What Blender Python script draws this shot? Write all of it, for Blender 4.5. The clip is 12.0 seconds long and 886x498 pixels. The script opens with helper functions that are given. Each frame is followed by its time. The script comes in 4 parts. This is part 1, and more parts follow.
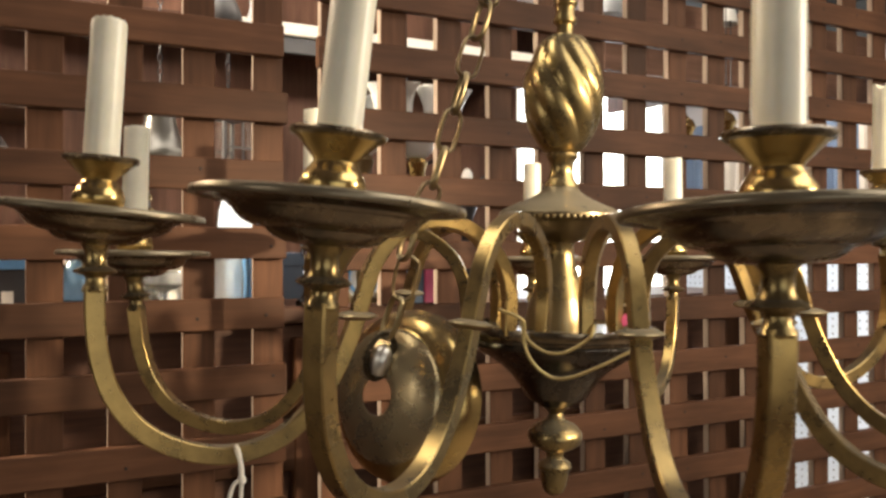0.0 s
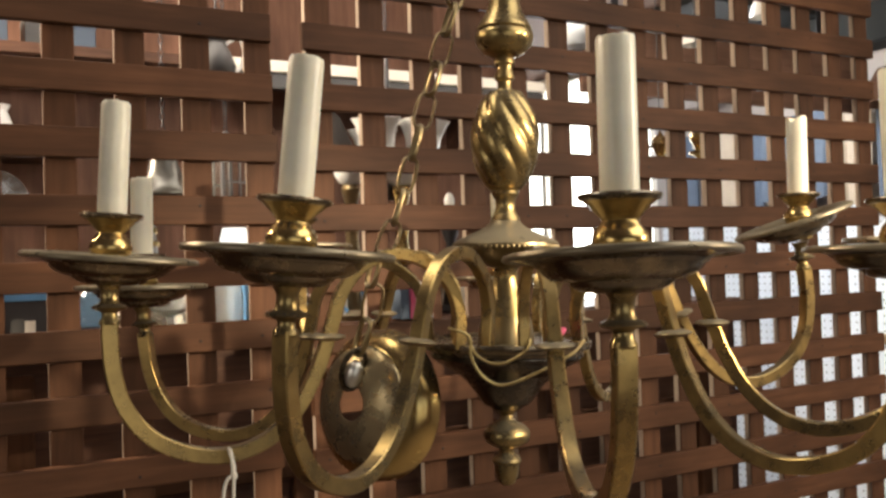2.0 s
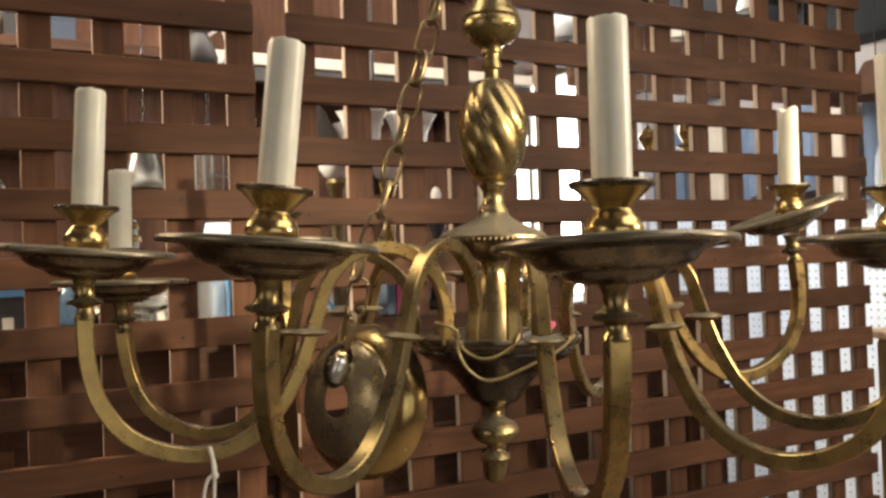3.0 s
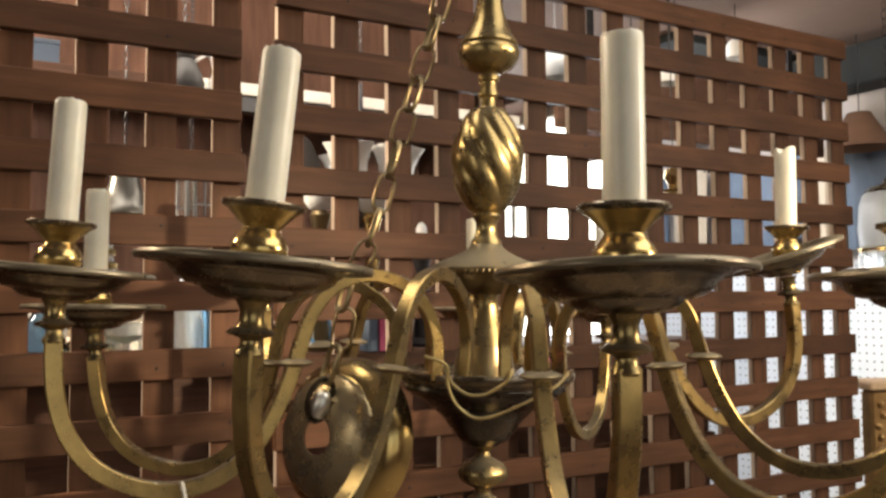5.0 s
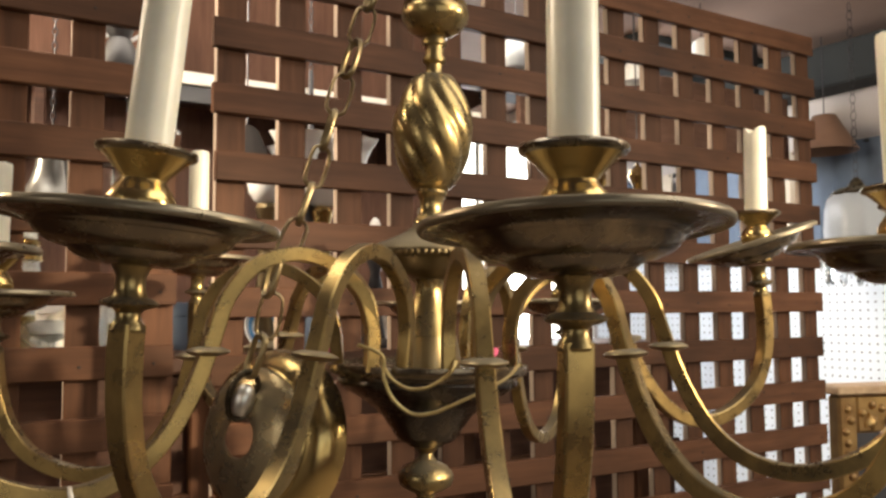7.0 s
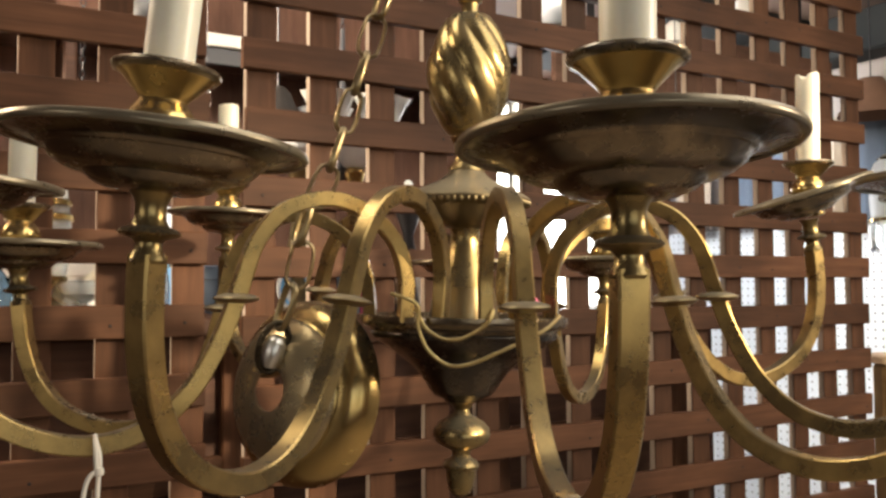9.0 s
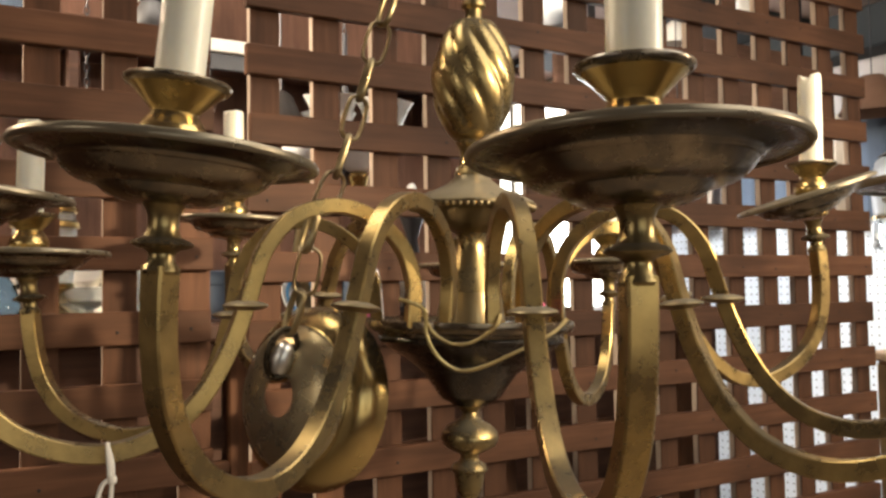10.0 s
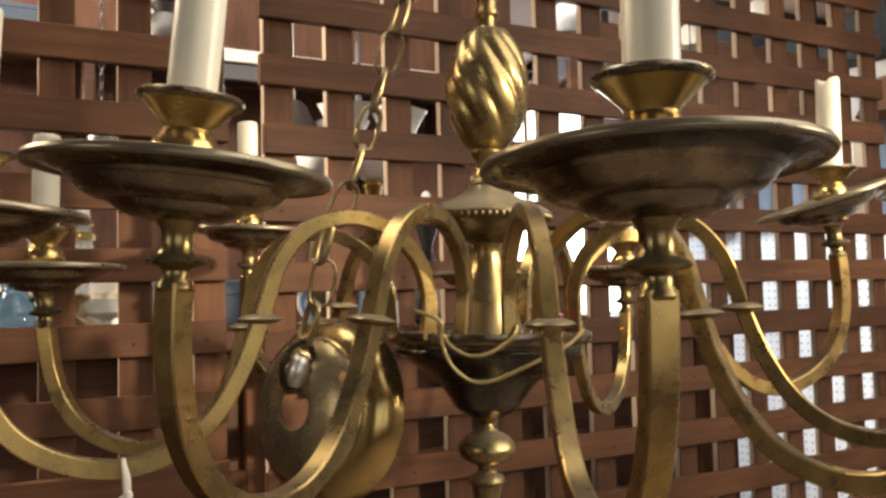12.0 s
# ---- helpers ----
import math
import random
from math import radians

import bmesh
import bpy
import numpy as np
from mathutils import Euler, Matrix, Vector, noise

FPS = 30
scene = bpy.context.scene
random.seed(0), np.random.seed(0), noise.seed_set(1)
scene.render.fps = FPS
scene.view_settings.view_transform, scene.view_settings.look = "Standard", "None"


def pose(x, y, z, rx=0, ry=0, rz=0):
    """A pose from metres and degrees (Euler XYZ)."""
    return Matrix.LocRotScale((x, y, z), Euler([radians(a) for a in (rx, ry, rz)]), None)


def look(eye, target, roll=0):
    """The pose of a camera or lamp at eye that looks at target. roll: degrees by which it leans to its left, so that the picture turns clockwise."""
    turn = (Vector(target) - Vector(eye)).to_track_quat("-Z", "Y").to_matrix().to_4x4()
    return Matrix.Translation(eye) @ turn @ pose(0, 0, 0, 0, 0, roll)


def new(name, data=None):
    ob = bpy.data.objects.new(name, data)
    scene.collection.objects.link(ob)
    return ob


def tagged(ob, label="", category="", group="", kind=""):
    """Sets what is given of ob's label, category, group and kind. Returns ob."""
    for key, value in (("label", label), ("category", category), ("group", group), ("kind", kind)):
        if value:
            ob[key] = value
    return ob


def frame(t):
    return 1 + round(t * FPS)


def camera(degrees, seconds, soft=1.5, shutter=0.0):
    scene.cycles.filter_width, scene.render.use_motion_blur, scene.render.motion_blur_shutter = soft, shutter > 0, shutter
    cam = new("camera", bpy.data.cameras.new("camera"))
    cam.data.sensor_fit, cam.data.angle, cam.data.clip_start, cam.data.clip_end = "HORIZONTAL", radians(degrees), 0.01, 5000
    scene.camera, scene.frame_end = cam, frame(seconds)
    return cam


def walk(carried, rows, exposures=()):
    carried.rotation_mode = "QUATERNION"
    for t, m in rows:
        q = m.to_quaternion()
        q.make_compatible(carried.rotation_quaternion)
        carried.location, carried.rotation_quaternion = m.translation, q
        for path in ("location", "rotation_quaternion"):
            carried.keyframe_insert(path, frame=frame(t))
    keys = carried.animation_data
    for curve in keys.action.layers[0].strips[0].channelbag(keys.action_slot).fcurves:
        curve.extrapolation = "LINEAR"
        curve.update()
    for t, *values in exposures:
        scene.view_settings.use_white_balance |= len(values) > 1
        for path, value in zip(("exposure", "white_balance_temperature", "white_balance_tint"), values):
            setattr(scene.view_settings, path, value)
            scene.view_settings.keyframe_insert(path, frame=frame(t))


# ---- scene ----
cam = camera(53.5, 12.0, 2.75, 0.5)
PATH = [
    (0, (-0.88, -1.086, 1.465), (0.074, 0.672, 1.476), -0.1),
    (0.5, (-0.893, -1.158, 1.479), (0.034, 0.613, 1.52), -1.9),
    (1, (-0.898, -1.208, 1.489), (0.007, 0.573, 1.57), -2.6),
    (1.5, (-0.902, -1.224, 1.49), (0.017, 0.551, 1.573), -1.8),
    (2, (-0.897, -1.213, 1.479), (0.038, 0.554, 1.515), -1.8),
    (2.5, (-0.892, -1.206, 1.475), (0.06, 0.552, 1.51), -2.0),
    (3, (-0.888, -1.197, 1.476), (0.073, 0.557, 1.503), -2.0),
    (5, (-0.883, -1.165, 1.467), (0.12, 0.561, 1.589), -0.5),
    (5.5, (-0.886, -1.135, 1.459), (0.139, 0.578, 1.579), -0.1),
    (6, (-0.856, -1.132, 1.449), (0.213, 0.548, 1.638), -1.3),
    (6.5, (-0.834, -1.12, 1.446), (0.232, 0.562, 1.628), -1.3),
    (7, (-0.825, -1.11, 1.446), (0.24, 0.576, 1.593), -0.4),
    (9, (-0.812, -1.083, 1.427), (0.192, 0.645, 1.518), -0.3),
    (9.5, (-0.815, -1.084, 1.428), (0.186, 0.645, 1.518), -0.3),
    (10, (-0.817, -1.085, 1.43), (0.183, 0.645, 1.523), -0.9),
    (10.5, (-0.818, -1.081, 1.428), (0.191, 0.643, 1.504), -0.2),
    (11, (-0.822, -1.08, 1.431), (0.185, 0.645, 1.542), -0.5),
    (11.5, (-0.82, -1.08, 1.435), (0.162, 0.657, 1.562), -1.0),
    (12, (-0.815, -1.081, 1.434), (0.155, 0.664, 1.54), -1.4),
]
EXPO = 0.36
walk(cam, [(t, look(eye, target, roll)) for t, eye, target, roll in PATH], exposures=[(0.0, EXPO + 0.16), (1.0, EXPO), (5.5, EXPO), (6.3, EXPO + 0.08), (7.2, EXPO + 0.1), (8.8, EXPO + 0.17), (12.0, EXPO + 0.17)])

# ---- world and lamps ----
world = bpy.data.worlds.new("world")
scene.world = world
world.use_nodes = True
wn = world.node_tree
bg = wn.nodes["Background"]
sky = wn.nodes.new("ShaderNodeTexSky")
sky.sky_type, sky.sun_disc = "NISHITA", False
sky.sun_elevation, sky.sun_rotation = radians(40), radians(70)
wn.links.new(sky.outputs[0], bg.inputs[0])
bg.inputs[1].default_value = 0.12


def area_lamp(name, eye, target, power, sx, sy, colour):
    data = bpy.data.lights.new(name, "AREA")
    data.shape, data.size, data.size_y, data.energy, data.color = "RECTANGLE", sx, sy, power, colour
    ob = new(name, data)
    ob.matrix_world = look(eye, target)
    return ob


def spot_lamp(name, eye, target, power, degrees, blend, radius, colour):
    data = bpy.data.lights.new(name, "SPOT")
    data.energy, data.spot_size, data.spot_blend, data.shadow_soft_size, data.color = power, radians(degrees), blend, radius, colour
    ob = new(name, data)
    ob.matrix_world = look(eye, target)
    return ob


spot_lamp("shop_spot", (0.45, -2.15, 1.98), (-0.53, 0.0, 1.36), 235.0, 17.5, 0.75, 0.05, (1.0, 0.83, 0.58))
area_lamp("shop_ceiling_lamp", (0.60, -1.55, 2.57), (0.60, -1.55, 0.0), 31.0, 1.8, 1.6, (0.96, 0.93, 0.87))
area_lamp("east_shop_lamp", (1.10, -1.60, 1.88), (-0.55, -0.45, 1.40), 18.0, 0.35, 0.35, (1.0, 0.87, 0.68))
# Unseen lamp added overhead to brighten the tops of arms and pans.
area_lamp("overhead_fill_light", (-0.95, -0.25, 2.56), (-0.85, -0.40, 0.0), 4.0, 0.5, 0.3, (1.0, 0.93, 0.80))
# Weak unseen fill added from the west for the canopy plate.
area_lamp("west_fill_light", (-2.9, -1.3, 1.85), (-0.5, -0.4, 1.40), 3.5, 0.7, 0.7, (1.0, 0.96, 0.90))
# Strip light added out of sight behind the lattice to brighten the partition.
area_lamp("partition_fill_light", (-0.30, 0.09, 2.02), (-0.30, 0.80, 1.55), 4.6, 1.5, 0.08, (1.0, 0.88, 0.74))
# Soft fill from behind the camera, set in an opening added for it.
area_lamp("south_fill_light", (-0.8, -3.38, 1.45), (-0.8, 0.0, 1.35), 6.5, 2.3, 1.3, (1.0, 0.95, 0.88))
area_lamp("corridor_lamp", (-1.60, 0.45, 2.22), (0.60, 0.0, 1.60), 34.0, 0.22, 0.22, (1.0, 0.82, 0.60))
area_lamp("window_daylight", (1.62, 2.4, 1.75), (0.9, 1.2, 1.3), 20.0, 0.6, 1.2, (0.92, 0.95, 1.0))
# Unseen lamp added indoors to brighten the pegboard and the wall around it.
area_lamp("pegboard_fill_light", (0.85, 0.85, 2.10), (1.69, 0.75, 1.0), 14.0, 0.4, 0.4, (0.98, 0.96, 0.94))


# ---- materials ----
def material(name):
    m = bpy.data.materials.new(name)
    m.use_nodes = True
    nt = m.node_tree
    return m, nt, nt.nodes["Principled BSDF"]


def node(nt, kind, **values):
    n = nt.nodes.new(kind)
    for key, value in values.items():
        n.inputs[key.replace("_", " ")].default_value = value
    return n


def ramp(nt, source, stops):
    r = nt.nodes.new("ShaderNodeValToRGB")
    el = r.color_ramp.elements
    while len(el) < len(stops):
        el.new(0.5)
    for e, (at, c) in zip(el, stops):
        e.position, e.color = at, (*c, 1)
    nt.links.new(source, r.inputs[0])
    return r


def coords(nt, stretch=(1, 1, 1), vary=True):
    """Object coordinates, shifted from object to object."""
    tc = nt.nodes.new("ShaderNodeTexCoord")
    mp = nt.nodes.new("ShaderNodeMapping")
    mp.inputs["Scale"].default_value = stretch
    nt.links.new(tc.outputs["Object"], mp.inputs["Vector"])
    if vary:
        info = nt.nodes.new("ShaderNodeObjectInfo")
        mul = nt.nodes.new("ShaderNodeVectorMath")
        mul.operation = "SCALE"
        mul.inputs[0].default_value = (37.0, 17.0, 23.0)
        nt.links.new(info.outputs["Random"], mul.inputs["Scale"])
        nt.links.new(mul.outputs[0], mp.inputs["Location"])
    return mp.outputs[0]


def bump(nt, bsdf, source, strength, distance=0.001):
    b = node(nt, "ShaderNodeBump", Strength=strength, Distance=distance)
    nt.links.new(source, b.inputs["Height"])
    nt.links.new(b.outputs[0], bsdf.inputs["Normal"])


def brass(name, light, dark, rough, dust=0.55, dull=0.03, wavy=0.0, spots=0.15):
    """Old brass: soft tarnish in two scales, and grey dust on what faces up."""
    m, nt, p = material(name)
    v = coords(nt)
    big = node(nt, "ShaderNodeTexNoise", Scale=11.0, Detail=2.5, Roughness=0.5)
    fine = node(nt, "ShaderNodeTexNoise", Scale=55.0, Detail=5.0, Roughness=0.66)
    nt.links.new(v, big.inputs["Vector"]), nt.links.new(v, fine.inputs["Vector"])
    blotch = nt.nodes.new("ShaderNodeMixRGB")
    blotch.inputs[0].default_value = spots
    nt.links.new(big.outputs[0], blotch.inputs[1]), nt.links.new(fine.outputs[0], blotch.inputs[2])
    width = 0.2 - 0.2 * spots
    tone = ramp(nt, blotch.outputs[0], [(0.5 - width, dark), (0.5, [0.5 * a + 0.5 * b for a, b in zip(light, dark)]), (0.5 + width, light)])
    rough_range = node(nt, "ShaderNodeMapRange", From_Min=0.3, From_Max=0.7, To_Min=rough - 0.05, To_Max=rough + 0.08)
    nt.links.new(fine.outputs[0], rough_range.inputs[0])
    geo = nt.nodes.new("ShaderNodeNewGeometry")
    split = nt.nodes.new("ShaderNodeSeparateXYZ")
    nt.links.new(geo.outputs["Normal"], split.inputs[0])
    up = node(nt, "ShaderNodeMapRange", From_Min=0.25, From_Max=0.95, To_Min=dull, To_Max=dust)
    nt.links.new(split.outputs["Z"], up.inputs[0])
    cover = nt.nodes.new("ShaderNodeMath")
    cover.operation = "MULTIPLY"
    patch = node(nt, "ShaderNodeMapRange", From_Min=0.25, From_Max=0.6, To_Min=0.88, To_Max=1.0)
    nt.links.new(big.outputs[0], patch.inputs[0])
    nt.links.new(up.outputs[0], cover.inputs[0]), nt.links.new(patch.outputs[0], cover.inputs[1])
    film = node(nt, "ShaderNodeBsdfDiffuse", Color=(0.24, 0.208, 0.148, 1))
    mix = nt.nodes.new("ShaderNodeMixShader")
    out = nt.nodes["Material Output"]
    p.inputs["Metallic"].default_value = 1.0
    nt.links.new(tone.outputs[0], p.inputs["Base Color"])
    nt.links.new(rough_range.outputs[0], p.inputs["Roughness"])
    if wavy:
        bump(nt, p, big.outputs[0], wavy, 0.004)
    else:
        bump(nt, p, fine.outputs[0], 0.003, 0.0003)
    nt.links.new(cover.outputs[0], mix.inputs[0])
    nt.links.new(p.outputs[0], mix.inputs[1]), nt.links.new(film.outputs[0], mix.inputs[2])
    nt.links.new(mix.outputs[0], out.inputs["Surface"])
    return m


def wood(name, stops, along, rough=0.55, knots=False):
    """Stained wood with the grain along one local axis."""
    m, nt, p = material(name)
    stretch = [26.0, 26.0, 26.0]
    stretch[along] = 1.6
    v = coords(nt, stretch)
    grain = node(nt, "ShaderNodeTexNoise", Scale=3.2, Detail=8.0, Roughness=0.62, Distortion=0.4)
    nt.links.new(v, grain.inputs["Vector"])
    broad = [2.2, 2.2, 2.2]
    broad[along] = 0.8
    w = coords(nt, broad)
    cloud = node(nt, "ShaderNodeTexNoise", Scale=7.0, Detail=3.0)
    nt.links.new(w, cloud.inputs["Vector"])
    tone = ramp(nt, grain.outputs[0], stops)
    info = nt.nodes.new("ShaderNodeObjectInfo")
    bright = node(nt, "ShaderNodeMapRange", To_Min=0.70, To_Max=1.18)
    nt.links.new(info.outputs["Random"], bright.inputs[0])
    stain = node(nt, "ShaderNodeMapRange", From_Min=0.32, From_Max=0.68, To_Min=0.66, To_Max=1.22)
    nt.links.new(cloud.outputs[0], stain.inputs[0])
    both = nt.nodes.new("ShaderNodeMath")
    both.operation = "MULTIPLY"
    nt.links.new(bright.outputs[0], both.inputs[0]), nt.links.new(stain.outputs[0], both.inputs[1])
    hsv = nt.nodes.new("ShaderNodeHueSaturation")
    nt.links.new(both.outputs[0], hsv.inputs["Value"])
    nt.links.new(tone.outputs[0], hsv.inputs["Color"])
    colour = hsv.outputs[0]
    if knots:
        dots = node(nt, "ShaderNodeTexVoronoi", Scale=9.0)
        nt.links.new(w, dots.inputs["Vector"])
        knot = ramp(nt, dots.outputs["Distance"], [(0.0, (0.12, 0.10, 0.08)), (0.035, (0.15, 0.12, 0.1)), (0.06, (1, 1, 1))])
        mul = nt.nodes.new("ShaderNodeMixRGB")
        mul.blend_type = "MULTIPLY"
        mul.inputs[0].default_value = 1.0
        nt.links.new(colour, mul.inputs[1]), nt.links.new(knot.outputs[0], mul.inputs[2])
        colour = mul.outputs[0]
    nt.links.new(colour, p.inputs["Base Color"])
    p.inputs["Roughness"].default_value, p.inputs["Specular IOR Level"].default_value = rough, 0.14
    bump(nt, p, grain.outputs[0], 0.25, 0.0008)
    return m


def paint(name, colour, rough=0.6, vary=0.12, scale=9.0, relief=0.08, metal=0.0):
    m, nt, p = material(name)
    v = coords(nt)
    big = node(nt, "ShaderNodeTexNoise", Scale=scale, Detail=6.0, Roughness=0.6)
    fine = node(nt, "ShaderNodeTexNoise", Scale=scale * 18, Detail=3.0)
    nt.links.new(v, big.inputs["Vector"]), nt.links.new(v, fine.inputs["Vector"])
    low = [c * (1 - vary) for c in colour]
    high = [min(1.0, c * (1 + vary)) for c in colour]
    tone = ramp(nt, big.outputs[0], [(0.3, low), (0.7, high)])
    nt.links.new(tone.outputs[0], p.inputs["Base Color"])
    p.inputs["Roughness"].default_value, p.inputs["Metallic"].default_value = rough, metal
    bump(nt, p, fine.outputs[0], relief, 0.0008)
    return m


def clear_glass(name, colour=(0.95, 0.97, 0.96), rough=0.03):
    m, nt, p = material(name)
    p.inputs["Base Color"].default_value = (*colour, 1)
    p.inputs["Transmission Weight"].default_value = 1.0
    p.inputs["Roughness"].default_value = rough
    p.inputs["IOR"].default_value = 1.45
    return m


def glow(name, colour, strength):
    m, nt, p = material(name)
    e = node(nt, "ShaderNodeEmission", Color=(*colour, 1), Strength=strength)
    nt.links.new(e.outputs[0], nt.nodes["Material Output"].inputs["Surface"])
    return m


def pegboard_material(name):
    """White hardboard with a square pattern of 6 mm holes, 25.4 mm apart."""
    m, nt, p = material(name)
    tc = nt.nodes.new("ShaderNodeTexCoord")
    split = nt.nodes.new("ShaderNodeSeparateXYZ")
    nt.links.new(tc.outputs["Object"], split.inputs[0])
    squares = []
    for axis in ("Y", "Z"):
        a = nt.nodes.new("ShaderNodeMath")
        a.operation, a.inputs[1].default_value = "PINGPONG", 0.0127
        nt.links.new(split.outputs[axis], a.inputs[0])
        b = nt.nodes.new("ShaderNodeMath")
        b.operation, b.inputs[1].default_value = "POWER", 2.0
        nt.links.new(a.outputs[0], b.inputs[0])
        squares.append(b)
    total = nt.nodes.new("ShaderNodeMath")
    total.operation = "ADD"
    nt.links.new(squares[0].outputs[0], total.inputs[0]), nt.links.new(squares[1].outputs[0], total.inputs[1])
    hole = nt.nodes.new("ShaderNodeMath")
    hole.operation, hole.inputs[1].default_value = "LESS_THAN", 0.0031 ** 2
    nt.links.new(total.outputs[0], hole.inputs[0])
    cloud = node(nt, "ShaderNodeTexNoise", Scale=5.0, Detail=4.0)
    nt.links.new(tc.outputs["Object"], cloud.inputs["Vector"])
    tone = ramp(nt, cloud.outputs[0], [(0.3, (0.62, 0.68, 0.75)), (0.7, (0.72, 0.78, 0.84))])
    mix = nt.nodes.new("ShaderNodeMixRGB")
    mix.inputs[2].default_value = (0.05, 0.05, 0.06, 1)
    nt.links.new(hole.outputs[0], mix.inputs[0]), nt.links.new(tone.outputs[0], mix.inputs[1])
    nt.links.new(mix.outputs[0], p.inputs["Base Color"])
    p.inputs["Roughness"].default_value = 0.45
    return m


BRASS = brass("aged_brass", (0.44, 0.294, 0.102), (0.195, 0.133, 0.053), 0.28, 0.28, 0.06, 0.12, 0.42)
BRASS_PAN = brass("tarnished_brass", (0.34, 0.260, 0.165), (0.105, 0.088, 0.069), 0.24, 0.22, 0.02, 0.15, 0.5)
BRASS_SATIN = brass("satin_brass", (0.36, 0.256, 0.102), (0.19, 0.136, 0.056), 0.27, 0.35, 0.06, 0.0, 0.3)
BRASS_DUSTY = brass("dusty_brass", (0.28, 0.225, 0.145), (0.17, 0.138, 0.095), 0.30, 0.55, 0.20)
BRASS_DARK = brass("blackened_brass", (0.095, 0.071, 0.042), (0.042, 0.032, 0.021), 0.26, 0.30)
BRASS_BLACK = brass("dark_brass", (0.150, 0.120, 0.086), (0.055, 0.049, 0.044), 0.24, 0.1, 0.0, 0.1, 0.5)
BRASS_CLEAN = brass("polished_brass", (0.56, 0.392, 0.146), (0.33, 0.228, 0.086), 0.22, 0.25, 0.03)
BRASS_PLATE = brass("scratched_brass", (0.46, 0.350, 0.185), (0.27, 0.205, 0.110), 0.27, 0.36, 0.26, 0.12, 0.3)
NICKEL = paint("worn_nickel", (0.72, 0.69, 0.63), 0.36, 0.12, 60.0, 0.05, 1.0)
BRASS_DULL = brass("dull_brass", (0.34, 0.255, 0.130), (0.18, 0.136, 0.075), 0.31, 0.58)
CORD = brass("gold_cord", (0.55, 0.42, 0.18), (0.36, 0.26, 0.11), 0.5, 0.4)
CANDLE = paint("candle_ivory", (0.71, 0.655, 0.515), 0.36, 0.10, 30.0, 0.06)
CANDLE.node_tree.nodes["Principled BSDF"].inputs["Subsurface Weight"].default_value = 0.15
CANDLE.node_tree.nodes["Principled BSDF"].inputs["Subsurface Radius"].default_value = (0.006, 0.004, 0.002)
REDWOOD = [(0.22, (0.056, 0.0238, 0.0116)), (0.5, (0.084, 0.0362, 0.0174)), (0.78, (0.113, 0.0496, 0.0240))]
SLAT_X = wood("redwood_stain_lengthwise", REDWOOD, 0, 0.58)
SLAT_Z = wood("redwood_stain_upright", REDWOOD, 2, 0.58)
# Paler wood that carries the light on the slats' edges.
LIT_EDGE = wood("lit_slat_edge", [(0.3, (0.27, 0.205, 0.158)), (0.7, (0.44, 0.350, 0.280))], 2, 0.7)
DARKWOOD = wood("dark_cabinet_wood", [(0.3, (0.062, 0.032, 0.022)), (0.7, (0.115, 0.058, 0.038))], 0, 0.5)
PALEWOOD = wood("pale_pine", [(0.3, (0.50, 0.33, 0.19)), (0.7, (0.66, 0.47, 0.29))], 1, 0.55)
PANELWALL = wood("brown_wall_boards", [(0.3, (0.116, 0.059, 0.040)), (0.7, (0.170, 0.089, 0.062))], 2, 0.6)
PLASTER = paint("grey_plaster", (0.34, 0.305, 0.285), 0.8, 0.12, 3.0, 0.15)
WHITE = paint("cream_paint", (0.78, 0.74, 0.66), 0.5, 0.08)
CEIL = paint("brown_grey_ceiling", (0.15, 0.122, 0.11), 0.85, 0.1, 2.0, 0.15)
SOFFIT = paint("brown_distemper", (0.27, 0.185, 0.145), 0.85, 0.14, 2.5, 0.15)
FLOORMAT = wood("floor_boards", [(0.3, (0.23, 0.184, 0.138)), (0.7, (0.33, 0.268, 0.205))], 1, 0.6)
DARK = paint("near_black", (0.045, 0.043, 0.044), 0.5)
BLACKWOOD = paint("black_timber", (0.010, 0.012, 0.012), 0.9)
NAIL = paint("rusty_nail", (0.012, 0.008, 0.006), 0.85)
STRING = paint("white_cotton", (0.70, 0.63, 0.52), 0.9, 0.05, 60.0)
GILT = brass("gilded_carving", (0.55, 0.36, 0.14), (0.22, 0.12, 0.05), 0.45, 0.2)
OPAL = paint("opal_glass", (0.82, 0.83, 0.82), 0.15, 0.04)
GLASS = clear_glass("clear_glass")
CLOUDY = clear_glass("cloudy_glass", (0.90, 0.93, 0.94), 0.18)
CLOUDY.node_tree.nodes["Principled BSDF"].inputs["Transmission Weight"].default_value = 0.78
FROST = clear_glass("frosted_glass", (0.46, 0.49, 0.52), 0.35)
FROST.node_tree.nodes["Principled BSDF"].inputs["Transmission Weight"].default_value = 0.3
IRON = paint("black_iron", (0.045, 0.044, 0.048), 0.4, 0.2, 40.0, 0.2, 0.6)
BLUE = paint("blue_card", (0.14, 0.36, 0.66), 0.5)
SKYBLUE = paint("pale_blue_cloth", (0.085, 0.115, 0.165), 0.8)
PINK = paint("magenta_cloth_cover", (0.62, 0.10, 0.22), 0.5)
PEG = pegboard_material("white_pegboard")
DAY = glow("overcast_daylight", (1.0, 0.97, 0.90), 5.0)


# ---- mesh makers ----
def mesh_of(name, verts, faces, smooth=True):
    me = bpy.data.meshes.new(name)
    me.from_pydata([tuple(v) for v in verts], [], faces)
    if smooth:
        me.polygons.foreach_set("use_smooth", [True] * len(me.polygons))
        me.set_sharp_from_angle(angle=radians(38))
    me.update()
    return me


